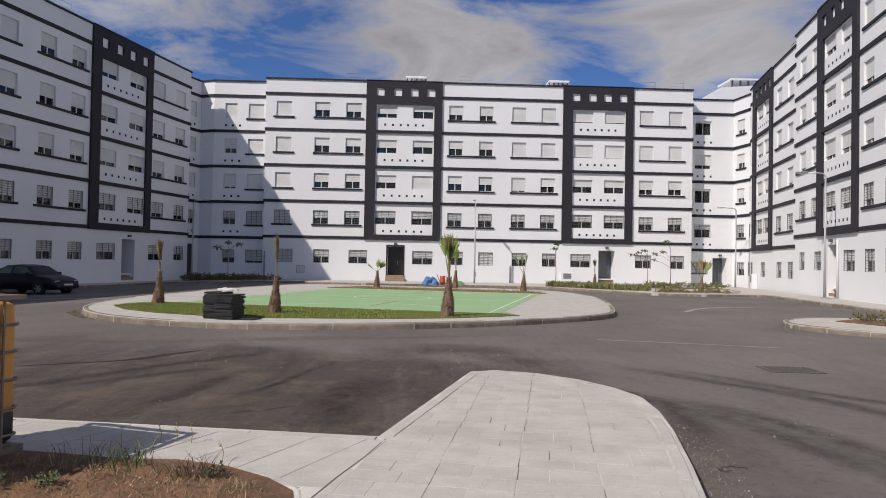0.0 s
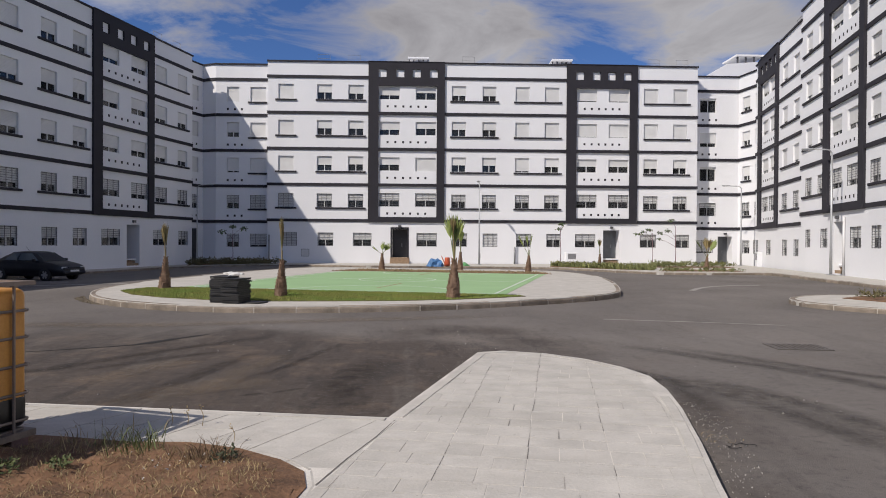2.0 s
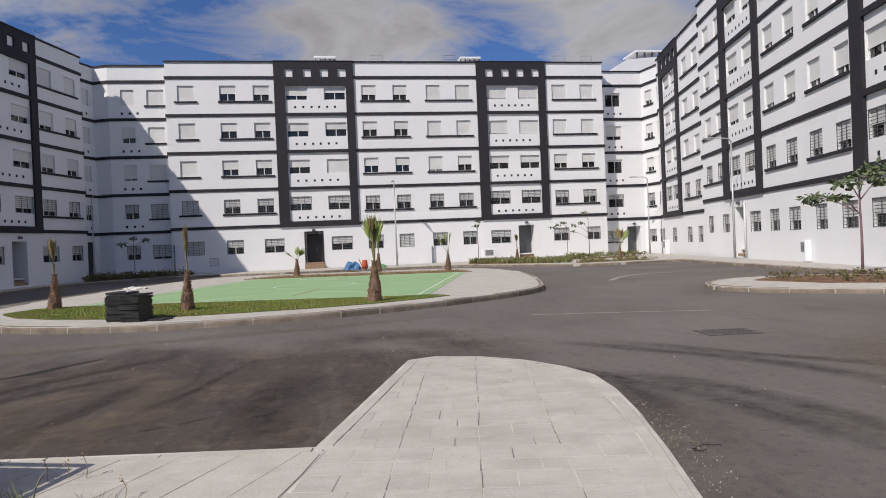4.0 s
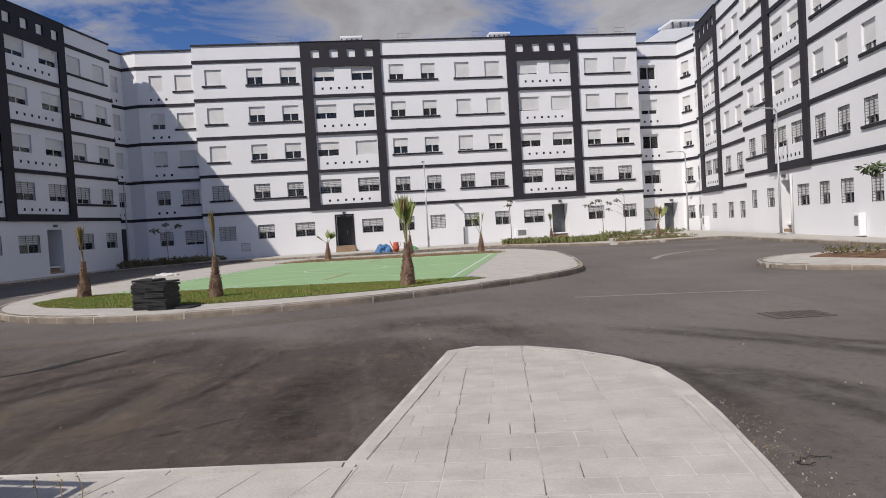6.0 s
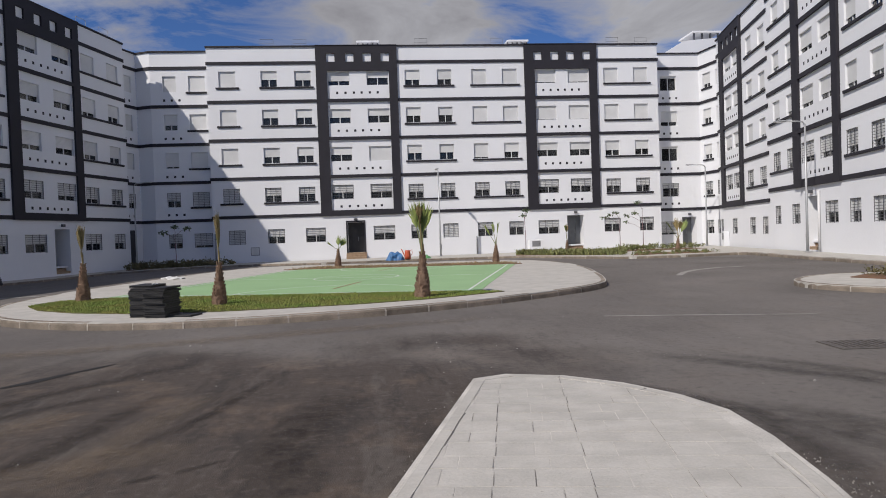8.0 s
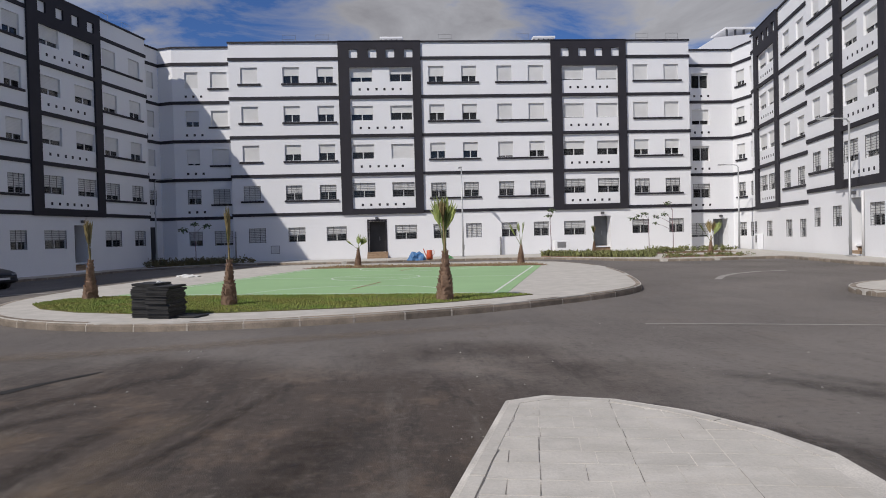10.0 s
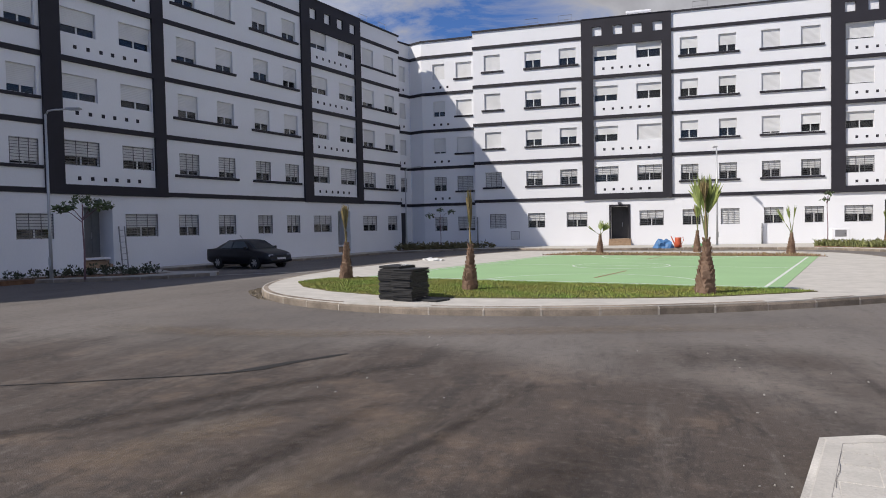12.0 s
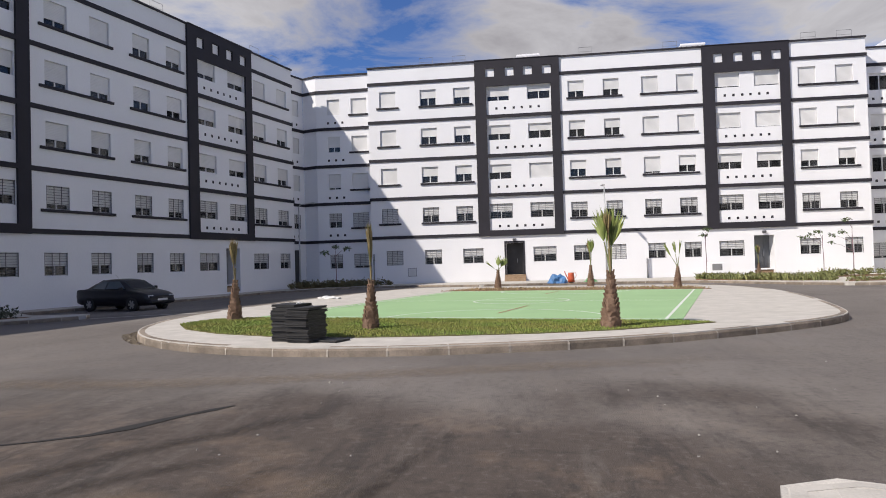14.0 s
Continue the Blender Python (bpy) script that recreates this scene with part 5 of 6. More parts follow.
# ---------------------------------------------------------------- on the roofs
def roof_light(x, y, z, w, turn=0):
    r = thing("roof_skylight", "white stairwell skylight on the roof", "skylight", pose(x, y, z, 0, 0, turn), "roof skylights")
    part("base", boxes((-w, w, -1.3, 1.3, 0, 1.9), (-w * 1.15, w * 1.15, -1.5, 1.5, 1.9, 2.05)), WHITE, r)
    for s in np.linspace(-w * 0.6, w * 0.6, 5):
        part("louvre_post", boxes((s - 0.05, s + 0.05, -0.75, -0.65, 2.05, 2.5)), BARS, r)
    part("lid", boxes((-w * 0.68, w * 0.68, -1.0, 1.0, 2.5, 2.66), bevel=0.03), WHITE, r)
    return r


roof_light(3.9, 36.0, 15.0, 1.35)
roof_light(16.4, 36.0, 15.0, 1.35)
stairhead = thing("stair_head", "white stair head with sloping roof", "roof structure", Matrix.Translation((32.3, 37.5, 14.6)))
bm = bmesh.new()
v = [bm.verts.new(p) for p in ((-3.0, -2, 0), (3.5, -2, 0), (3.5, 2, 0), (-3.0, 2, 0), (-3.0, -2, 1.9), (-1.2, -2, 3.0), (3.5, -2, 3.4), (3.5, 2, 3.4), (-1.2, 2, 3.0), (-3.0, 2, 1.9))]
for q in ((0, 1, 6, 5, 4), (3, 9, 8, 7, 2), (0, 4, 9, 3), (1, 2, 7, 6), (4, 5, 8, 9), (5, 6, 7, 8)):
    bm.faces.new([v[i] for i in q])
part("wall", bm, WHITE, stairhead)
part("lid", boxes((0.0, 2.6, -1.4, 1.4, 3.9, 4.05)), WHITE, stairhead)
for s in (0.15, 0.9, 1.65, 2.35):
    part("post", boxes((s, s + 0.12, -1.2, -1.05, 3.1, 3.9)), BARS, stairhead)


def roof_rail(m, w=0.95, h=0.62):
    r = thing("roof_railing", "thin white metal hoop railing on the parapet", "railing", m, "roof railings")
    bm = bmesh.new()
    tube(bm, [(0, 0, 0), (0, 0, h), (w, 0, h), (w, 0, 0)], 0.016, 5)
    part("hoop", bm, ALU, r)
    bm = bmesh.new()
    tube(bm, [(0, 0, h * 0.5), (w, 0, h * 0.5)], 0.010, 5)
    part("bar", bm, ALU, r)


for x in (-4.0, -1.6, 7.4, 13.2, 22.3, 24.6):
    roof_rail(Matrix.Translation((x, 30.3, TOP)))
for u in (-13.0, -4.3, -2.0, -20.0):
    roof_rail(frame_at(-13.36, 29.03, (0.2426, 0.970)) @ Matrix.Translation((u, 0.3, TOP)))
for u in (12.5, 14.0, 9.0, 23.0):
    roof_rail(R0 @ Matrix.Translation((u, 0.3, TOP - (0.42 if u < 11 else -0.15))))

# ---------------------------------------------------------------- marks and covers on the road
grate = thing("drain_grate", "rusty iron drain grate in the asphalt", "drain grate", pose(10.03, -12.57, 0.004, 0, 0, -6))
part("rim", boxes((-0.42, 0.42, -0.30, -0.26, 0, 0.012), (-0.42, 0.42, 0.26, 0.30, 0, 0.012), (-0.42, -0.38, -0.26, 0.26, 0, 0.012), (0.38, 0.42, -0.26, 0.26, 0, 0.012)), IRON, grate)
for k in range(9):
    u = -0.34 + 0.085 * k
    part("bar", boxes((u - 0.020, u + 0.020, -0.26, 0.26, 0.0, 0.010)), IRON, grate)
stripe("faded_line", [(8.0, -8.7), (9.2, -9.03), (10.3, -9.37), (11.4, -9.75)], 0.09, FADED, ground, None)
stripe("faded_line", [(13.6, 0.2), (14.4, 1.5), (15.3, 2.45), (16.5, 3.2), (17.6, 3.3)], 0.22, FADED, ground, None)
bm = bmesh.new()
left = [(-3.2, -13.75, 0.02), (-1.7, -13.05, 0.025), (-0.75, -12.58, 0.03), (-0.42, -12.36, 0.06), (-0.20, -12.08, 0.13), (-0.04, -11.76, 0.09), (0.10, -11.54, 0.05), (0.24, -11.34, 0.08), (0.38, -11.14, 0.02)]
rows = [(bm.verts.new((x - w * 0.5, y + w * 0.5, 0.005)), bm.verts.new((x + w * 0.5, y - w * 0.5, 0.005))) for x, y, w in left]
for q, w in zip(rows, rows[1:]):
    bm.faces.new((q[1], w[1], w[0], q[0]))
part("tar_streak", bm, STREAK, ground, "dark oily streak on the asphalt")
rnd = random.Random(77)
for k in range(46):
    x, y = rnd.uniform(0.5, 9.5), rnd.uniform(-17.0, -8.5)
    if inside((x, y), TONGUE) or (x < 3.6 and y < -16.5):
        continue
    p = thing("pebble", "small pale pebble lying on the asphalt", "pebble", Matrix.Translation((x, y, 0.002)), "pebbles on the road")
    part("stone", lump(*(rnd.uniform(0.006, 0.015) for _ in range(3)), k, 0.5, 1), PALE_STONE, p)

# flush dark panel painted as the shade of an open passage; handle is added
passage_shade = thing("passage_panel", "tall dark panel painted as the shaded passage in the inner corner", "door", frame_at(-13.36, 29.03, (0.2426, 0.970)) @ Matrix.Translation((0.12, 0.02, -0.1)))
part("leaf", boxes((0.0, 0.62, -0.02, 0.05, 0, 2.75), bevel=0.008), DARK, passage_shade)
part("handle", boxes((0.5, 0.53, -0.06, -0.02, 1.0, 1.2)), ALU, passage_shade)
rnd = random.Random(21)
SANDY = material("pale_sand", (0.30, 0.25, 0.18), 1.0, scale=6, fine=60, amount=0.4, bump=0.5)
tagged(blades("sand_drift", [(-5.80, -2.9), (-5.75, -3.6), (-5.2, -4.5), (-4.3, -5.5), (-2.9, -6.5), (-2.8, -6.4), (-4.4, -5.15), (-5.3, -3.8)], 900, 0.004, 0.014, SANDY, 29, 0.004, 0.011, 2.0), "pale sandy grit drifted along the kerb foot", "sand", kind="stuff")
wire = thing("wire_loop", "loop of black wire lying on the asphalt", "wire", Matrix.Translation((6.62, -17.72, 0.008)))
bm = bmesh.new()
tube(bm, [(0.11 * math.cos(k * 0.30) + 0.02 * math.sin(k), 0.06 * math.sin(k * 0.30) + 0.015 * math.cos(k * 1.7), 0.006 * (k % 3)) for k in range(15)], 0.003, 5)
part("strand", bm, TYRE, wire)
tagged(blades("dry_twigs", None, 45, 0.008, 0.025, STRAW, 91, 0.004, 0.003, 5.0, (6.50, -17.45, 0.12)), "dry twigs and straw by the pavement edge", "twigs", kind="stuff")
rnd = random.Random(78)
for k in range(18):
    f = rnd.random()
    x, y = 3.78 + 1.06 * f - rnd.uniform(0.03, 0.40), -17.26 + 3.40 * f + rnd.uniform(-0.1, 0.1)
    p = thing("pebble", "small pale pebble by the walkway edge", "pebble", Matrix.Translation((x, y, 0.002)), "pebbles on the road")
    part("stone", lump(*(rnd.uniform(0.004, 0.010) for _ in range(3)), k, 0.5, 1), PALE_STONE, p)

# ---------------------------------------------------------------- rubbed-in tyre tracks, thinner towards their sides
def smooth_line(pts, steps=5):
    """Rounds an open line through its points."""
    out = []
    for i in range(len(pts) - 1):
        p = [Vector(pts[min(max(i + k, 0), len(pts) - 1)]) for k in (-1, 0, 1, 2)]
        for j in range(steps):
            t = j / steps
            q = 0.5 * (2 * p[1] + (p[2] - p[0]) * t + (2 * p[0] - 5 * p[1] + 4 * p[2] - p[3]) * t * t + (3 * p[1] - p[0] - 3 * p[2] + p[3]) * t ** 3)
            out.append((q.x, q.y))
    return out + [tuple(pts[-1])]


def soft_film(name, colour, cover):
    """A thin film on the road that wears out towards its sides and in patches."""
    m = material(name, colour, 0.92, scale=3, fine=45, amount=0.35, bump=0.3)
    n, l = m.node_tree.nodes, m.node_tree.links
    at = n.new("ShaderNodeAttribute"); at.attribute_name = "cover"
    geo = n.new("ShaderNodeNewGeometry")
    worn = n.new("ShaderNodeTexNoise"); worn.inputs["Scale"].default_value = 5.0; worn.inputs["Detail"].default_value = 8; worn.inputs["Roughness"].default_value = 0.72
    l.new(geo.outputs["Position"], worn.inputs["Vector"])
    rng_ = n.new("ShaderNodeMapRange"); rng_.inputs["From Min"].default_value, rng_.inputs["From Max"].default_value = 0.28, 0.62
    rng_.inputs["To Max"].default_value = cover
    l.new(worn.outputs[0], rng_.inputs["Value"])
    mul = n.new("ShaderNodeMath"); mul.operation = "MULTIPLY"
    l.new(at.outputs["Fac"], mul.inputs[0]); l.new(rng_.outputs[0], mul.inputs[1])
    l.new(mul.outputs[0], n["Principled BSDF"].inputs["Alpha"])
    return m


def soft_track(name, pts, width, mat, z, label):
    """A ribbon on the road whose cover falls off to its sides and ends."""
    pts = [Vector(p) for p in smooth_line(pts, 6)]
    cols = (-1.0, -0.6, -0.2, 0.2, 0.6, 1.0)
    v, f, cover = [], [], []
    for i, p in enumerate(pts):
        d = (pts[min(i + 1, len(pts) - 1)] - pts[max(i - 1, 0)]).normalized()
        n = Vector((-d.y, d.x)) * width / 2
        end = min(1.0, 4.0 * min(i, len(pts) - 1 - i) / len(pts))
        for c in cols:
            q = p + n * c
            v.append((q.x, q.y, ground_z(q.x, q.y) + z))
            cover.append(end * (1 - abs(c)) ** 0.8)
    k = len(cols)
    for i in range(len(pts) - 1):
        for c in range(k - 1):
            f.append((i * k + c, i * k + c + 1, (i + 1) * k + c + 1, (i + 1) * k + c))
    me = bpy.data.meshes.new(name)
    me.from_pydata(v, [], f)
    me.attributes.new("cover", "FLOAT", "POINT").data.foreach_set("value", cover)
    me.materials.append(mat)
    ob = new(name, me)
    ob.parent = ground
    ob["label"] = label
    return ob


RUBBER = soft_film("tyre_rubber_on_asphalt", (0.045, 0.038, 0.034), 0.55)
DUST = soft_film("brown_dust_on_asphalt", (0.24, 0.185, 0.135), 0.55)
OIL = soft_film("oily_dirt_on_asphalt", (0.030, 0.022, 0.017), 0.55)
level = 0.003
for line, wide in (([(6.75, -14.51), (7.23, -15.05), (7.65, -15.60), (7.95, -16.24), (8.10, -16.89), (8.15, -17.44), (8.17, -17.95), (8.1, -19.0)], 0.55),
                   ([(6.45, -14.0), (7.00, -15.20), (7.39, -15.89), (7.55, -16.38), (7.67, -16.94), (7.74, -17.4), (7.80, -17.87), (7.87, -18.8)], 0.48),
                   ([(7.3, -12.4), (7.62, -12.82), (8.29, -13.7), (8.88, -14.55), (9.25, -15.29), (9.44, -16.04), (9.53, -16.9)], 0.5),
                   ([(7.9, -12.4), (8.64, -13.51), (9.15, -14.3), (9.62, -14.86), (10.0, -15.34), (10.5, -16.2)], 0.42),
                   ([(5.2, -13.45), (6.0, -13.75), (6.6, -14.4), (6.95, -15.3), (6.95, -16.2), (6.75, -17.2)], 0.5)):
    soft_track("tyre_mark", line, wide, RUBBER, level, "dark rubbed-in tyre mark")
    level += 0.0006
for line, wide in (([(1.80, -15.9), (1.95, -15.2), (2.12, -14.7), (2.32, -14.2), (2.55, -13.2), (2.86, -12.1)], 0.20),
                   ([(0.9, -16.3), (1.1, -15.9), (1.27, -15.2), (1.39, -14.5), (1.53, -13.7), (1.66, -13.0)], 0.34),
                   ([(2.45, -15.75), (2.62, -15.62), (2.78, -15.52)], 0.10), ([(2.15, -15.9), (2.27, -15.82), (2.38, -15.75)], 0.10),
                   ([(3.4, -16.6), (3.2, -15.6), (3.25, -14.6), (3.6, -13.6)], 0.7),
                   ([(-0.4, -14.6), (0.3, -13.9), (0.8, -13.3), (1.3, -13.0)], 0.30), ([(-1.6, -15.4), (-0.5, -14.2), (0.3, -12.9), (1.6, -11.3)], 0.36)):
    soft_track("dirt_track", line, wide, OIL, level, "dark oily dirt dragged over the asphalt")
    level += 0.0006
for line, wide in (([(1.0, -16.2), (1.5, -15.6), (2.0, -15.3), (2.5, -15.2)], 0.75), ([(1.55, -15.9), (1.75, -15.0), (1.95, -14.1), (2.2, -13.2)], 0.45),
                   ([(0.2, -15.2), (0.6, -14.3), (1.0, -13.7)], 0.6), ([(-5.0, -9.6), (-1.5, -9.9), (2.5, -9.0), (6.5, -8.0)], 0.9), ([(9.0, -19.0), (9.6, -16.9), (10.6, -14.9), (12.2, -13.4)], 1.1)):
    soft_track("dust_drift", line, wide, DUST, level, "pale brown dust trodden into the asphalt")
    level += 0.0006
EDGE_GRIT = [(6.62, -16.2), (6.46, -17.0), (6.19, -18.05), (5.96, -18.85), (5.5, -20.6), (5.75, -20.6), (6.25, -18.85), (6.60, -18.0), (6.85, -17.0), (6.85, -16.2)]
tagged(blades("pale_grit", EDGE_GRIT, 420, 0.003, 0.010, PALE_STONE, 93, 0.003, 0.005, 2.0), "pale grit strewn along the pavement edge", "grit", kind="stuff")

DRYTWIG = material("dry_twigs", (0.17, 0.11, 0.06), 0.9, scale=8, amount=0.4, bump=0.0, per_island=0.4)
# ---------------------------------------------------------------- soil bed in the foreground
SOILBED = [(-8, -17.0), (0.9, -17.72), (1.4, -17.82), (1.9, -17.95), (2.35, -17.97), (2.75, -18.12), (3.1, -18.38), (3.3, -18.62), (3.36, -18.9), (3.25, -19.6), (2.9, -21.0), (2.3, -23.5), (1.6, -27.5), (-12, -27.5)]


def rim(p):
    """0 at the bed's edge, 1 from a third of a metre inwards."""
    best = 1.0
    for a, b in zip(SOILBED, SOILBED[1:]):
        a, b, q = Vector(a), Vector(b), Vector(p)
        t = min(1, max(0, (q - a).dot(b - a) / (b - a).length_squared))
        best = min(best, ((a + (b - a) * t) - q).length / 0.33)
    return best


def mound(x, y):
    return 0.136 + rim((x, y)) * (0.029 + 0.05 * noise.noise(Vector((x * 1.3, y * 1.3, 0))) + 0.035 * noise.noise(Vector((x * 5, y * 5, 3))) + 0.018 * noise.noise(Vector((x * 13, y * 13, 7))))


bm = bmesh.new()
N = 0.055
cells = {}
for i in range(int(16 / N)):
    for k in range(int(11 / N)):
        x, y = -12 + i * N, -27.8 + k * N
        if x > -3 and inside((x, y), SOILBED):
            cells[(i, k)] = bm.verts.new((x, y, mound(x, y)))
for (i, k), v in cells.items():
    q = [cells.get(p) for p in ((i, k), (i + 1, k), (i + 1, k + 1), (i, k + 1))]
    if all(q):
        bm.faces.new(q)
tagged(part("soil_mound", bm, SOIL, smooth=True), "rough brown soil with dry litter", "soil", kind="structure")
tagged(part("soil_bed", slab(SOILBED, 0.02, 0.142), SOIL), "bare brown soil bed beside the walkway", "soil", kind="structure")
NEAR = [(-1, -17.75), (0.9, -17.85), (1.9, -18.05), (2.6, -18.2), (3.1, -18.6), (3.2, -19.0), (2.9, -20.5), (-1.5, -20.5)]
tagged(blades("dry_litter", NEAR, 16000, 0.008, 0.034, STRAW, 31, mound, 0.0025, 2.6), "dry straw litter strewn over the soil", "dry grass", kind="stuff")
tagged(blades("dry_grass", NEAR, 700, 0.03, 0.08, STRAW, 32, mound, 0.003, 0.9), "dry grass stalks in the soil", "dry grass", kind="stuff")
for n, (x, y, s) in enumerate(((1.95, -18.12, 0.10), (1.70, -18.05, 0.12), (2.08, -18.2, 0.08))):
    tagged(blades("grass_tuft", NEAR, 55, 0.06, 0.19, WEED if n % 2 == 0 else STRAW, 40 + n, mound, 0.0035, 0.9, (x, y, s * 1.2)), "tuft of tall green and dry grass in the soil", "grass tuft", "grass tufts", kind="stuff")
for n, (x, y, s, c) in enumerate(((1.45, -18.72, 0.13, 110), (1.75, -18.62, 0.10, 70), (2.75, -18.45, 0.12, 60), (0.95, -19.1, 0.15, 90))):
    bm = bmesh.new()
    leaves(bm, (x, y, mound(x, y) + 0.03), s * 0.8, c, 0.034, random.Random(60 + n), 0.5, -0.2)
    tagged(part("weeds", bm, WEED if n != 2 else DULL), "small leafy weeds growing in the soil", "weeds", "clumps of weeds", kind="stuff")
for n, (x, y, h) in enumerate(((2.30, -17.52, 0.16), (2.05, -17.50, 0.15), (2.17, -17.48, 0.13), (2.68, -18.0, 0.14))):
    w = thing("grass_stalk", "single dry grass stalk with a seed head", "grass stalk", Matrix.Translation((x, y, 0.12)), "dry stalks")
    bm = bmesh.new()
    tube(bm, [(0, 0, 0), (0.01, 0, h * 0.6), (-0.015, 0.01, h)], 0.003, 4)
    part("stalk", bm, STRAW, w)
    bm = bmesh.new()
    leaves(bm, (-0.015, 0.01, h), 0.02, 8, 0.022, random.Random(n), 1.6)
    part("seed_head", bm, STRAW, w)

tagged(blades("dry_bush", NEAR, 150, 0.05, 0.15, DRYTWIG, 47, mound, 0.003, 1.1, (2.62, -18.42, 0.10)), "low dry brown bush in the soil", "dry bush", kind="stuff")
tagged(blades("pale_litter", NEAR, 45, 0.004, 0.012, WHITEPL, 49, mound, 0.006, 2.0, (2.5, -18.45, 0.18)), "small pale scraps of litter on the soil", "litter", kind="stuff")

# ---------------------------------------------------------------- tank in its cage
TANK_M = pose(1.235, -18.03, 0.13, 0, 0, 71.5)      # the corner; x runs along the far side of the visible face towards it
tank = thing("plastic_tank", "yellowed plastic liquid tank in a steel cage on a pallet", "tank", TANK_M)
L, W, H0, H1 = 1.20, 1.00, 0.16, 1.20


def tank_box(bm, x0, x1, y0, y1, z0, z1, r):
    box(bm, x0, x1, y0, y1, z0, z1)
    bmesh.ops.bevel(bm, geom=list(bm.edges), offset=r, segments=4, affect="EDGES", profile=0.5)
    return bm


bottle = part("bottle", tank_box(bmesh.new(), -L + 0.02, -0.008, 0.008, W - 0.02, H0, H1 - 0.05, 0.055), TANK, tank, smooth=True)
bm = tank_box(bmesh.new(), -0.46, -0.004, 0.004, 0.45, H0 - 0.004, H0 + 0.25, 0.055)
part("stain", bm, TANKDARK, bottle, "dark stained lower corner", smooth=True)
bm = bmesh.new()
tube(bm, [(-L / 2, W / 2, H1 - 0.06), (-L / 2, W / 2, H1 + 0.02)], 0.11, 20)
part("lid", bm, TANKDARK, bottle, "round black screw lid", smooth=True)
part("label_plate", boxes((-1.02, -0.40, -0.014, -0.004, 0.52, 0.97)), SIGN, tank, "worn grey metal label plate")
rnd = random.Random(9)
for k in range(9):
    part("print", boxes((-0.96 + rnd.uniform(-0.02, 0.08), -0.50 + rnd.uniform(-0.2, 0.04), -0.018, -0.014, 0.56 + 0.04 * k, 0.575 + 0.04 * k)), BARS, tank, "faded line of print")
for z in (0.21, 0.40, 0.60, 0.80, 0.99):
    bm = bmesh.new()
    r = 0.03
    tube(bm, [(-L, 0.02, z), (-L, -0.0, z), (-0.03, 0.0, z), (-0.005, 0.02, z), (0.0, 0.05, z), (0.0, W - 0.03, z), (-0.03, W, z), (-L, W, z), (-L, 0.0, z)], 0.011, 6)
    part("cage_ring", bm, GALV, tank)
for x, y in [(-0.14 - 0.235 * k, 0.0) for k in range(5)] + [(0.0, 0.14 + 0.24 * k) for k in range(4)] + [(-0.14 - 0.235 * k, W) for k in range(5)]:
    bm = bmesh.new()
    o = -0.012 if y == 0 else 0.012
    tube(bm, [(x + (0.012 if x == 0 else 0), y + (o if x != 0 else 0), 0.12), (x + (0.012 if x == 0 else 0), y + (o if x != 0 else 0), H1)], 0.011, 6)
    part("cage_post", bm, GALV, tank)
part("top_rail", boxes((-L - 0.01, 0.02, -0.03, 0.02, H1 - 0.03, H1), (-L - 0.01, 0.02, W - 0.02, W + 0.03, H1 - 0.03, H1), (-0.03, 0.02, 0.02, W - 0.02, H1 - 0.03, H1), (-L - 0.01, -L + 0.04, 0.02, W - 0.02, H1 - 0.03, H1)), GALV, tank)
for x in (-0.3, -0.6, -0.9):
    part("top_bar", boxes((x - 0.018, x + 0.018, 0.02, W - 0.02, H1 - 0.022, H1 - 0.004)), GALV, tank)
part("base_rail", boxes((-L - 0.01, 0.02, -0.035, 0.02, 0.09, 0.135), (-0.035, 0.02, 0.02, W + 0.03, 0.09, 0.135), (-L, -0.035, W - 0.02, W + 0.03, 0.09, 0.135)), GALV, tank)
part("tray", boxes((-L, -0.035, 0.02, W - 0.02, 0.12, 0.15)), GALV, tank)
for x in (-L + 0.06, -L / 2, -0.08):
    for y in (0.06, W / 2, W - 0.06):
        bm = bmesh.new()
        box(bm, x - 0.07, x + 0.07, y - 0.06, y + 0.06, -0.03, 0.09, 0.006)
        part("pallet_block", bm, WOOD, tank)

# ---------------------------------------------------------------- paving slabs of the walkway
PA = radians(90 - 11.6)
pax, pay = math.cos(PA), math.sin(PA)       # along the rows' run
pcx, pcy = pay, -pax                        # across
EDGE_A = [(3.90, -17.24), (4.93, -13.99), (5.2, -13.86), (5.65, -14.05), (6.07, -14.48), (6.36, -15.0), (6.50, -15.5), (6.44, -16.15), (6.28, -16.96), (6.01, -18.02), (5.78, -18.82), (5.16, -21.2), (4.46, -24.0), (3.4, -24.0), (3.43, -18.9), (3.43, -18.6), (3.52, -18.2)]


def clip(poly, clipper):
    """Cuts a polygon with a convex outline that runs clockwise."""
    out = poly
    for (ax_, ay_), (bx_, by_) in zip(clipper, clipper[1:] + clipper[:1]):
        src, out = out, []
        side = lambda p: (bx_ - ax_) * (p[1] - ay_) - (by_ - ay_) * (p[0] - ax_)
        for p, q in zip(src, src[1:] + src[:1]):
            sp, sq = side(p), side(q)
            if sp <= 0:
                out.append(p)
            if (sp < 0 < sq) or (sq < 0 < sp):
                t = sp / (sp - sq)
                out.append((p[0] + (q[0] - p[0]) * t, p[1] + (q[1] - p[1]) * t))
        if not out:
            return []
    return out


def area(p):
    return abs(sum(a[0] * b[1] - b[0] * a[1] for a, b in zip(p, p[1:] + p[:1]))) / 2


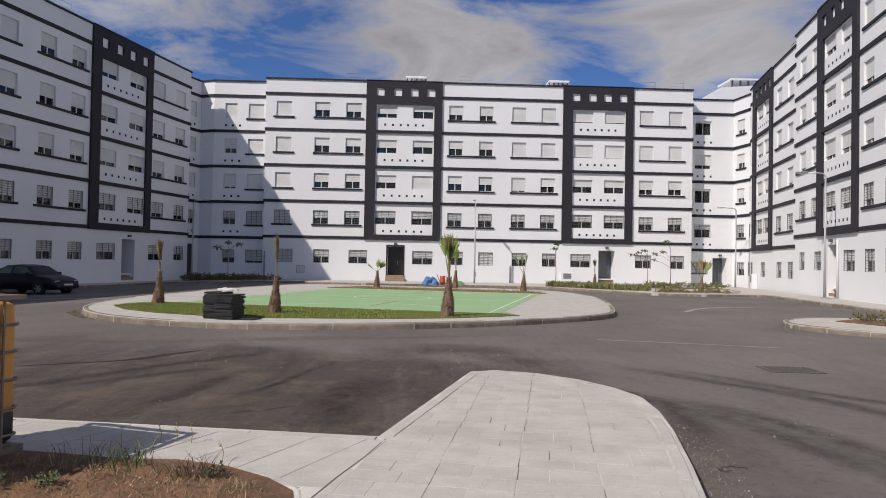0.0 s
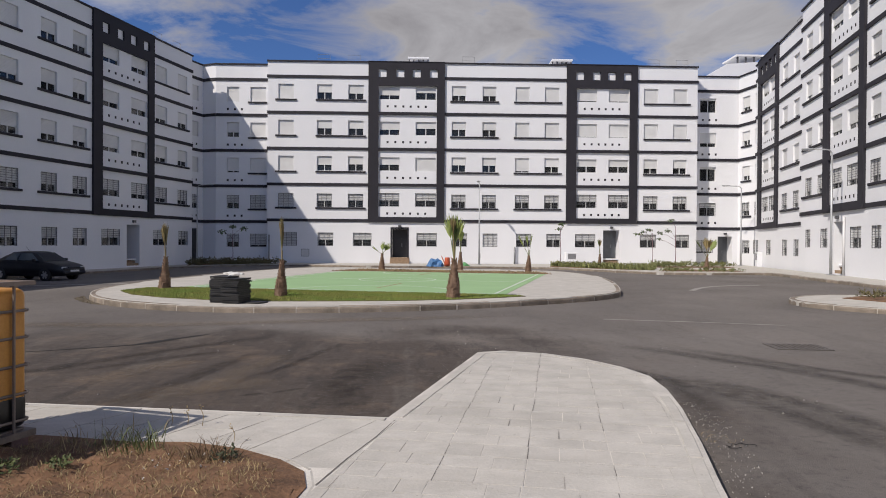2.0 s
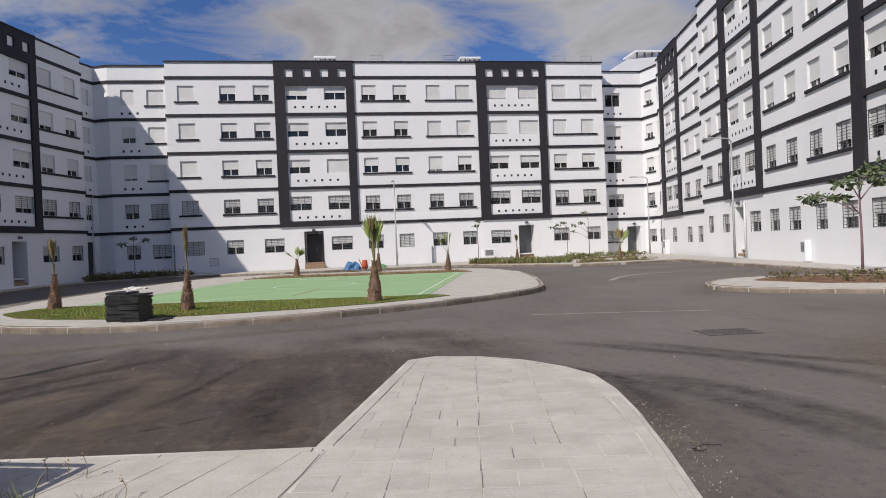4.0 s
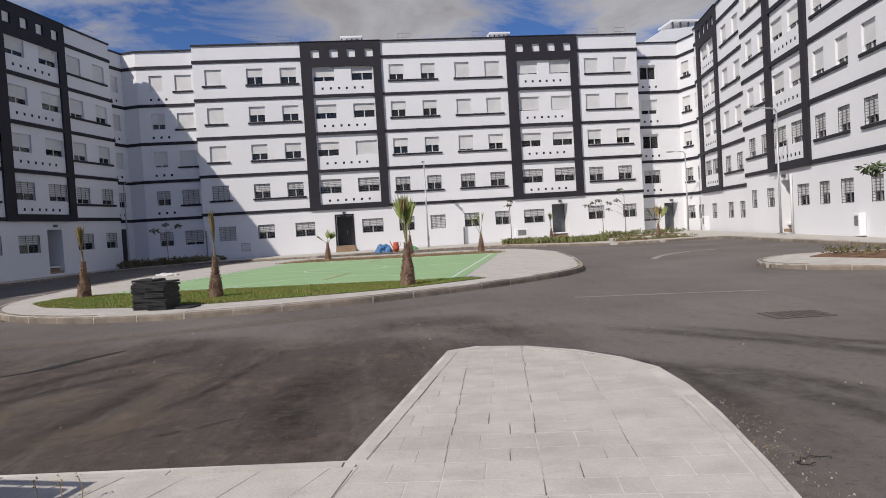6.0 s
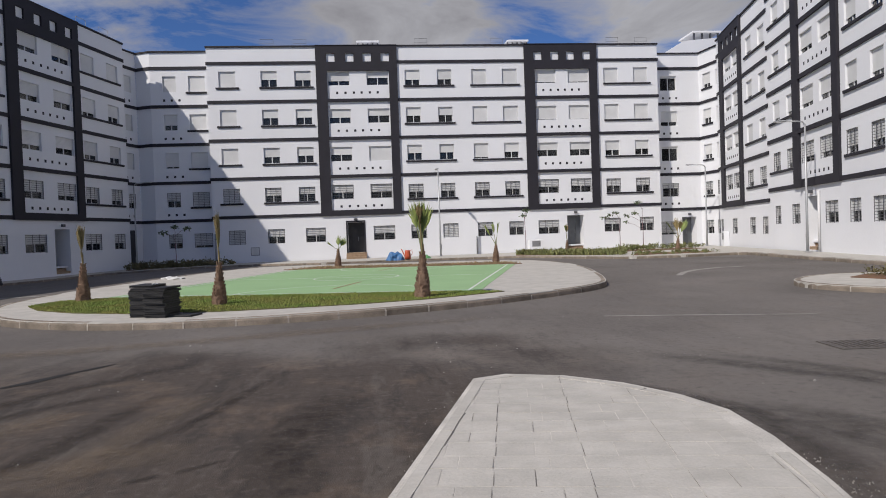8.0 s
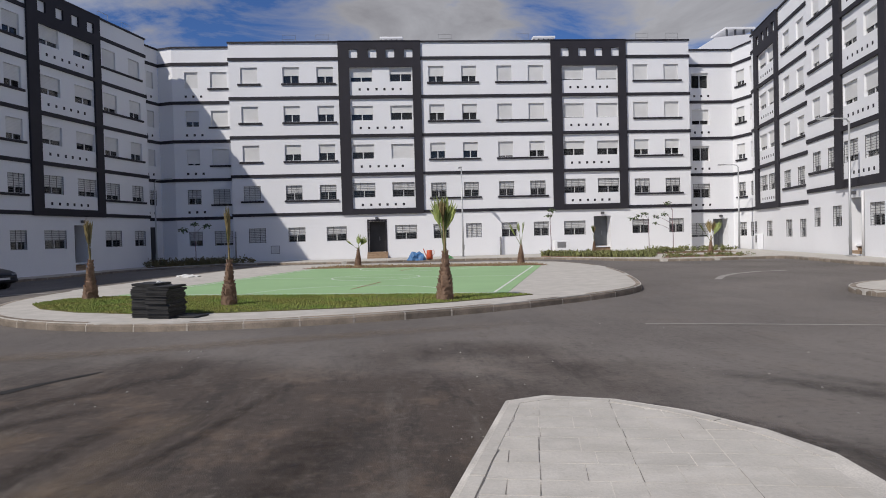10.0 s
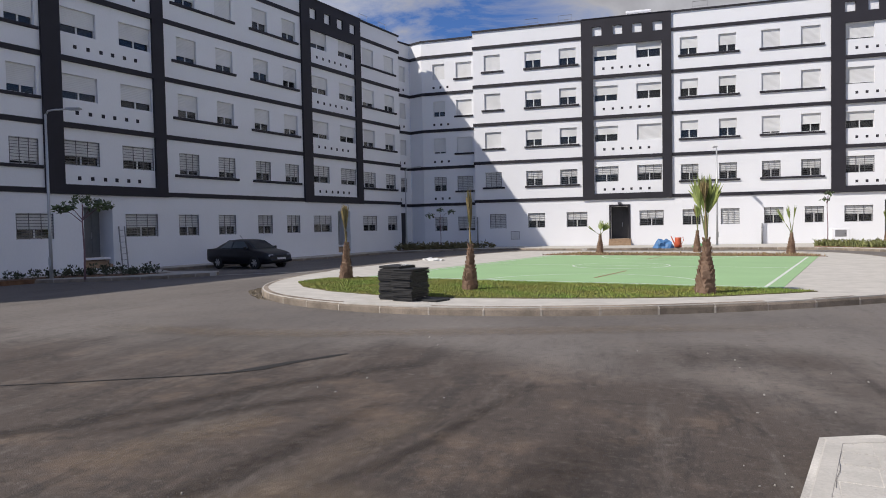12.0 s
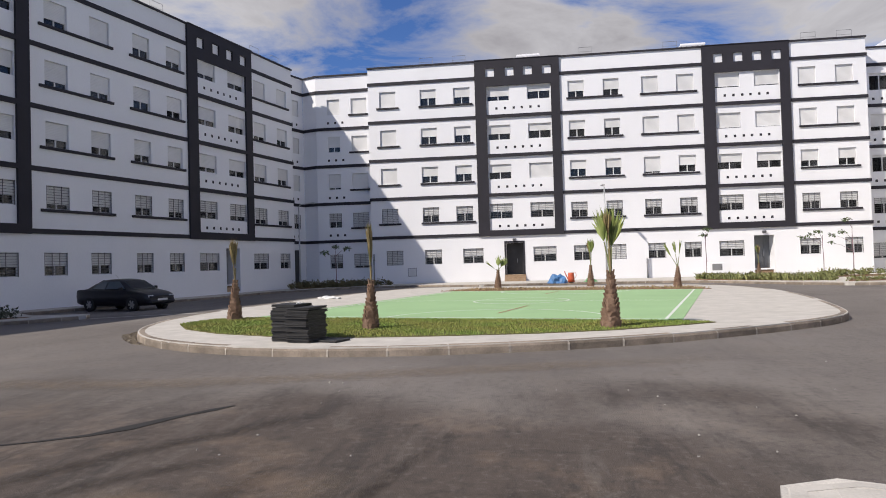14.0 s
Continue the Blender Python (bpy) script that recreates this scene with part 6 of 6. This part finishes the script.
def paver(poly, z, parent, mat=CONCRETE, rnd=random.Random(5)):
    c = Vector((sum(p[0] for p in poly) / len(poly), sum(p[1] for p in poly) / len(poly)))
    bm = bmesh.new()
    tx, ty = rnd.uniform(-0.004, 0.004), rnd.uniform(-0.004, 0.004)
    top = [bm.verts.new((c.x + (p[0] - c.x) * 0.992, c.y + (p[1] - c.y) * 0.992, z + tx * (p[0] - c.x) + ty * (p[1] - c.y))) for p in poly]
    low = [bm.verts.new((p[0], p[1], z - 0.035)) for p in poly]
    bm.faces.new(top)
    for k in range(len(poly)):
        j = (k + 1) % len(poly)
        bm.faces.new((top[k], low[k], low[j], top[j]))
    bmesh.ops.recalc_face_normals(bm, faces=bm.faces)
    return part("paving_slab", bm, mat, parent)


CONVEX = [EDGE_A[0], EDGE_A[1], EDGE_A[2], EDGE_A[3], EDGE_A[4], EDGE_A[5], EDGE_A[6], (6.28, -16.96), (5.16, -21.2), (4.2, -24.2), (2.6, -24.2), (3.40, -18.95)]
org = Vector((4.30, -15.0))
gap = 0.003
n_made = 0
s, k = -9.0, 0
slip = random.Random(15)
CRACK = material('dark_open_joint', (0.17, 0.155, 0.14), 1.0, scale=9, amount=0.3, bump=0.0)
while s < 2.0:
    h = 0.29 if k % 2 == 0 else 0.235
    jog = slip.uniform(-0.008, 0.008)
    for j in range(-6, 7):
        u0 = j * 0.575 + jog
        cut = (0.24 if k % 2 == 0 else 0.375) + slip.uniform(-0.03, 0.03)
        for a, b in ((u0, u0 + cut), (u0 + cut, u0 + 0.575)):
            corner = lambda u, w: (org.x + pax * w + pcx * u, org.y + pay * w + pcy * u)
            q = clip([corner(a + gap, s + 1.6 * gap), corner(a + gap, s + h - gap), corner(b - gap, s + h - gap), corner(b - gap, s + 1.6 * gap)], CONVEX)
            if len(q) > 2 and area(q) > 0.004:
                paver(q, 0.136, pavement)
                n_made += 1
                if slip.random() < (0.55 if a == u0 else 0.14) and s > -6:
                    w = slip.uniform(0.0010, 0.0027)
                    q = clip([corner(a - w, s), corner(a - w * 0.5, s + h * slip.uniform(0.5, 1)), corner(a + w * 0.4, s + h), corner(a + w, s)], CONVEX)
                    if len(q) > 2:
                        bm = bmesh.new()
                        bm.faces.new([bm.verts.new((x, y, 0.1378)) for x, y in q])
                        part("open_joint", bm, CRACK, pavement)
    s += h
    k += 1
# long slabs of the strip between road and soil
STRIPC = [(-6, -15.80), (0.0, -16.77), (3.87, -17.34), (3.40, -18.92), (-6, -17.6)]
for j in range(-20, 3):
    a, b = j * 0.43, (j + 1) * 0.43
    corner = lambda u, w: (3.70 + 0.985 * u + 0.46 * w, -17.34 - 0.165 * u + 0.89 * w)
    for w0, w1 in ((-1.3, -0.5), (-0.5, 0.1)) if j % 2 else ((-1.3, 0.1),):
        q = clip([corner(a + gap, w0 + gap), corner(a + gap, w1 - gap), corner(b - gap, w1 - gap), corner(b - gap, w0 + gap)], STRIPC)
        if len(q) > 2 and area(q) > 0.004:
            paver(q, 0.136, pavement)
    if j > -9:
        w = slip.uniform(0.0015, 0.004)
        q = clip([corner(a - w, -1.25), corner(a - w * 0.6, slip.uniform(-0.5, -0.05)), corner(a + w * 0.6, -0.1), corner(a + w, -1.25)], STRIPC)
        if len(q) > 2:
            bm = bmesh.new()
            bm.faces.new([bm.verts.new((x, y, 0.1378)) for x, y in q])
            part("open_joint", bm, CRACK, pavement)
# flush edging stones
edge = [(-6.0, -15.68), (0.0, -16.65), (3.78, -17.26)]
kerb(pavement, edge[::-1], 1.0, 0.139, 0.12, 0.25, out=0.0, mat=CONCRETE)
kerb(pavement, [(4.84, -13.86), (3.78, -17.26)], 1.2, 0.139, 0.13, 0.25, out=0.0, mat=CONCRETE)
kerb(pavement, [(4.6, -24.0), (5.3, -21.2), (5.92, -18.85), (6.15, -18.05), (6.42, -17.0), (6.58, -16.2), (6.64, -15.5), (6.5, -14.95), (6.2, -14.4), (5.75, -13.95), (5.2, -13.72), (4.84, -13.86)], 0.9, 0.139, 0.13, 0.25, out=0.0, mat=CONCRETE)
kerb(pavement, [(2.99, -21.5), (3.37, -19.6), (3.46, -18.92), (3.41, -18.6), (3.30, -18.43), (3.16, -18.30), (2.82, -18.05), (2.4, -17.90)], 0.60, 0.1385, 0.06, 0.2, out=0.0, mat=CONCRETE)

rnd = random.Random(41)
line = []
for k in range(26):
    f = k / 25
    line.append((3.78 + 1.06 * f + 0.125 + rnd.uniform(-0.006, 0.006), -17.26 + 3.34 * f - 0.02))
for a, b, w in ((0, 5, 0.005), (6, 10, 0.003), (10, 17, 0.007), (19, 23, 0.003)):
    stripe("open_joint", line[a:b], w, CRACK, pavement, 0.1405)
stripe("open_joint", [(3.84, -17.36), (3.71, -17.85), (3.55, -18.35), (3.41, -18.86)], 0.010, CRACK, pavement, 0.1375)
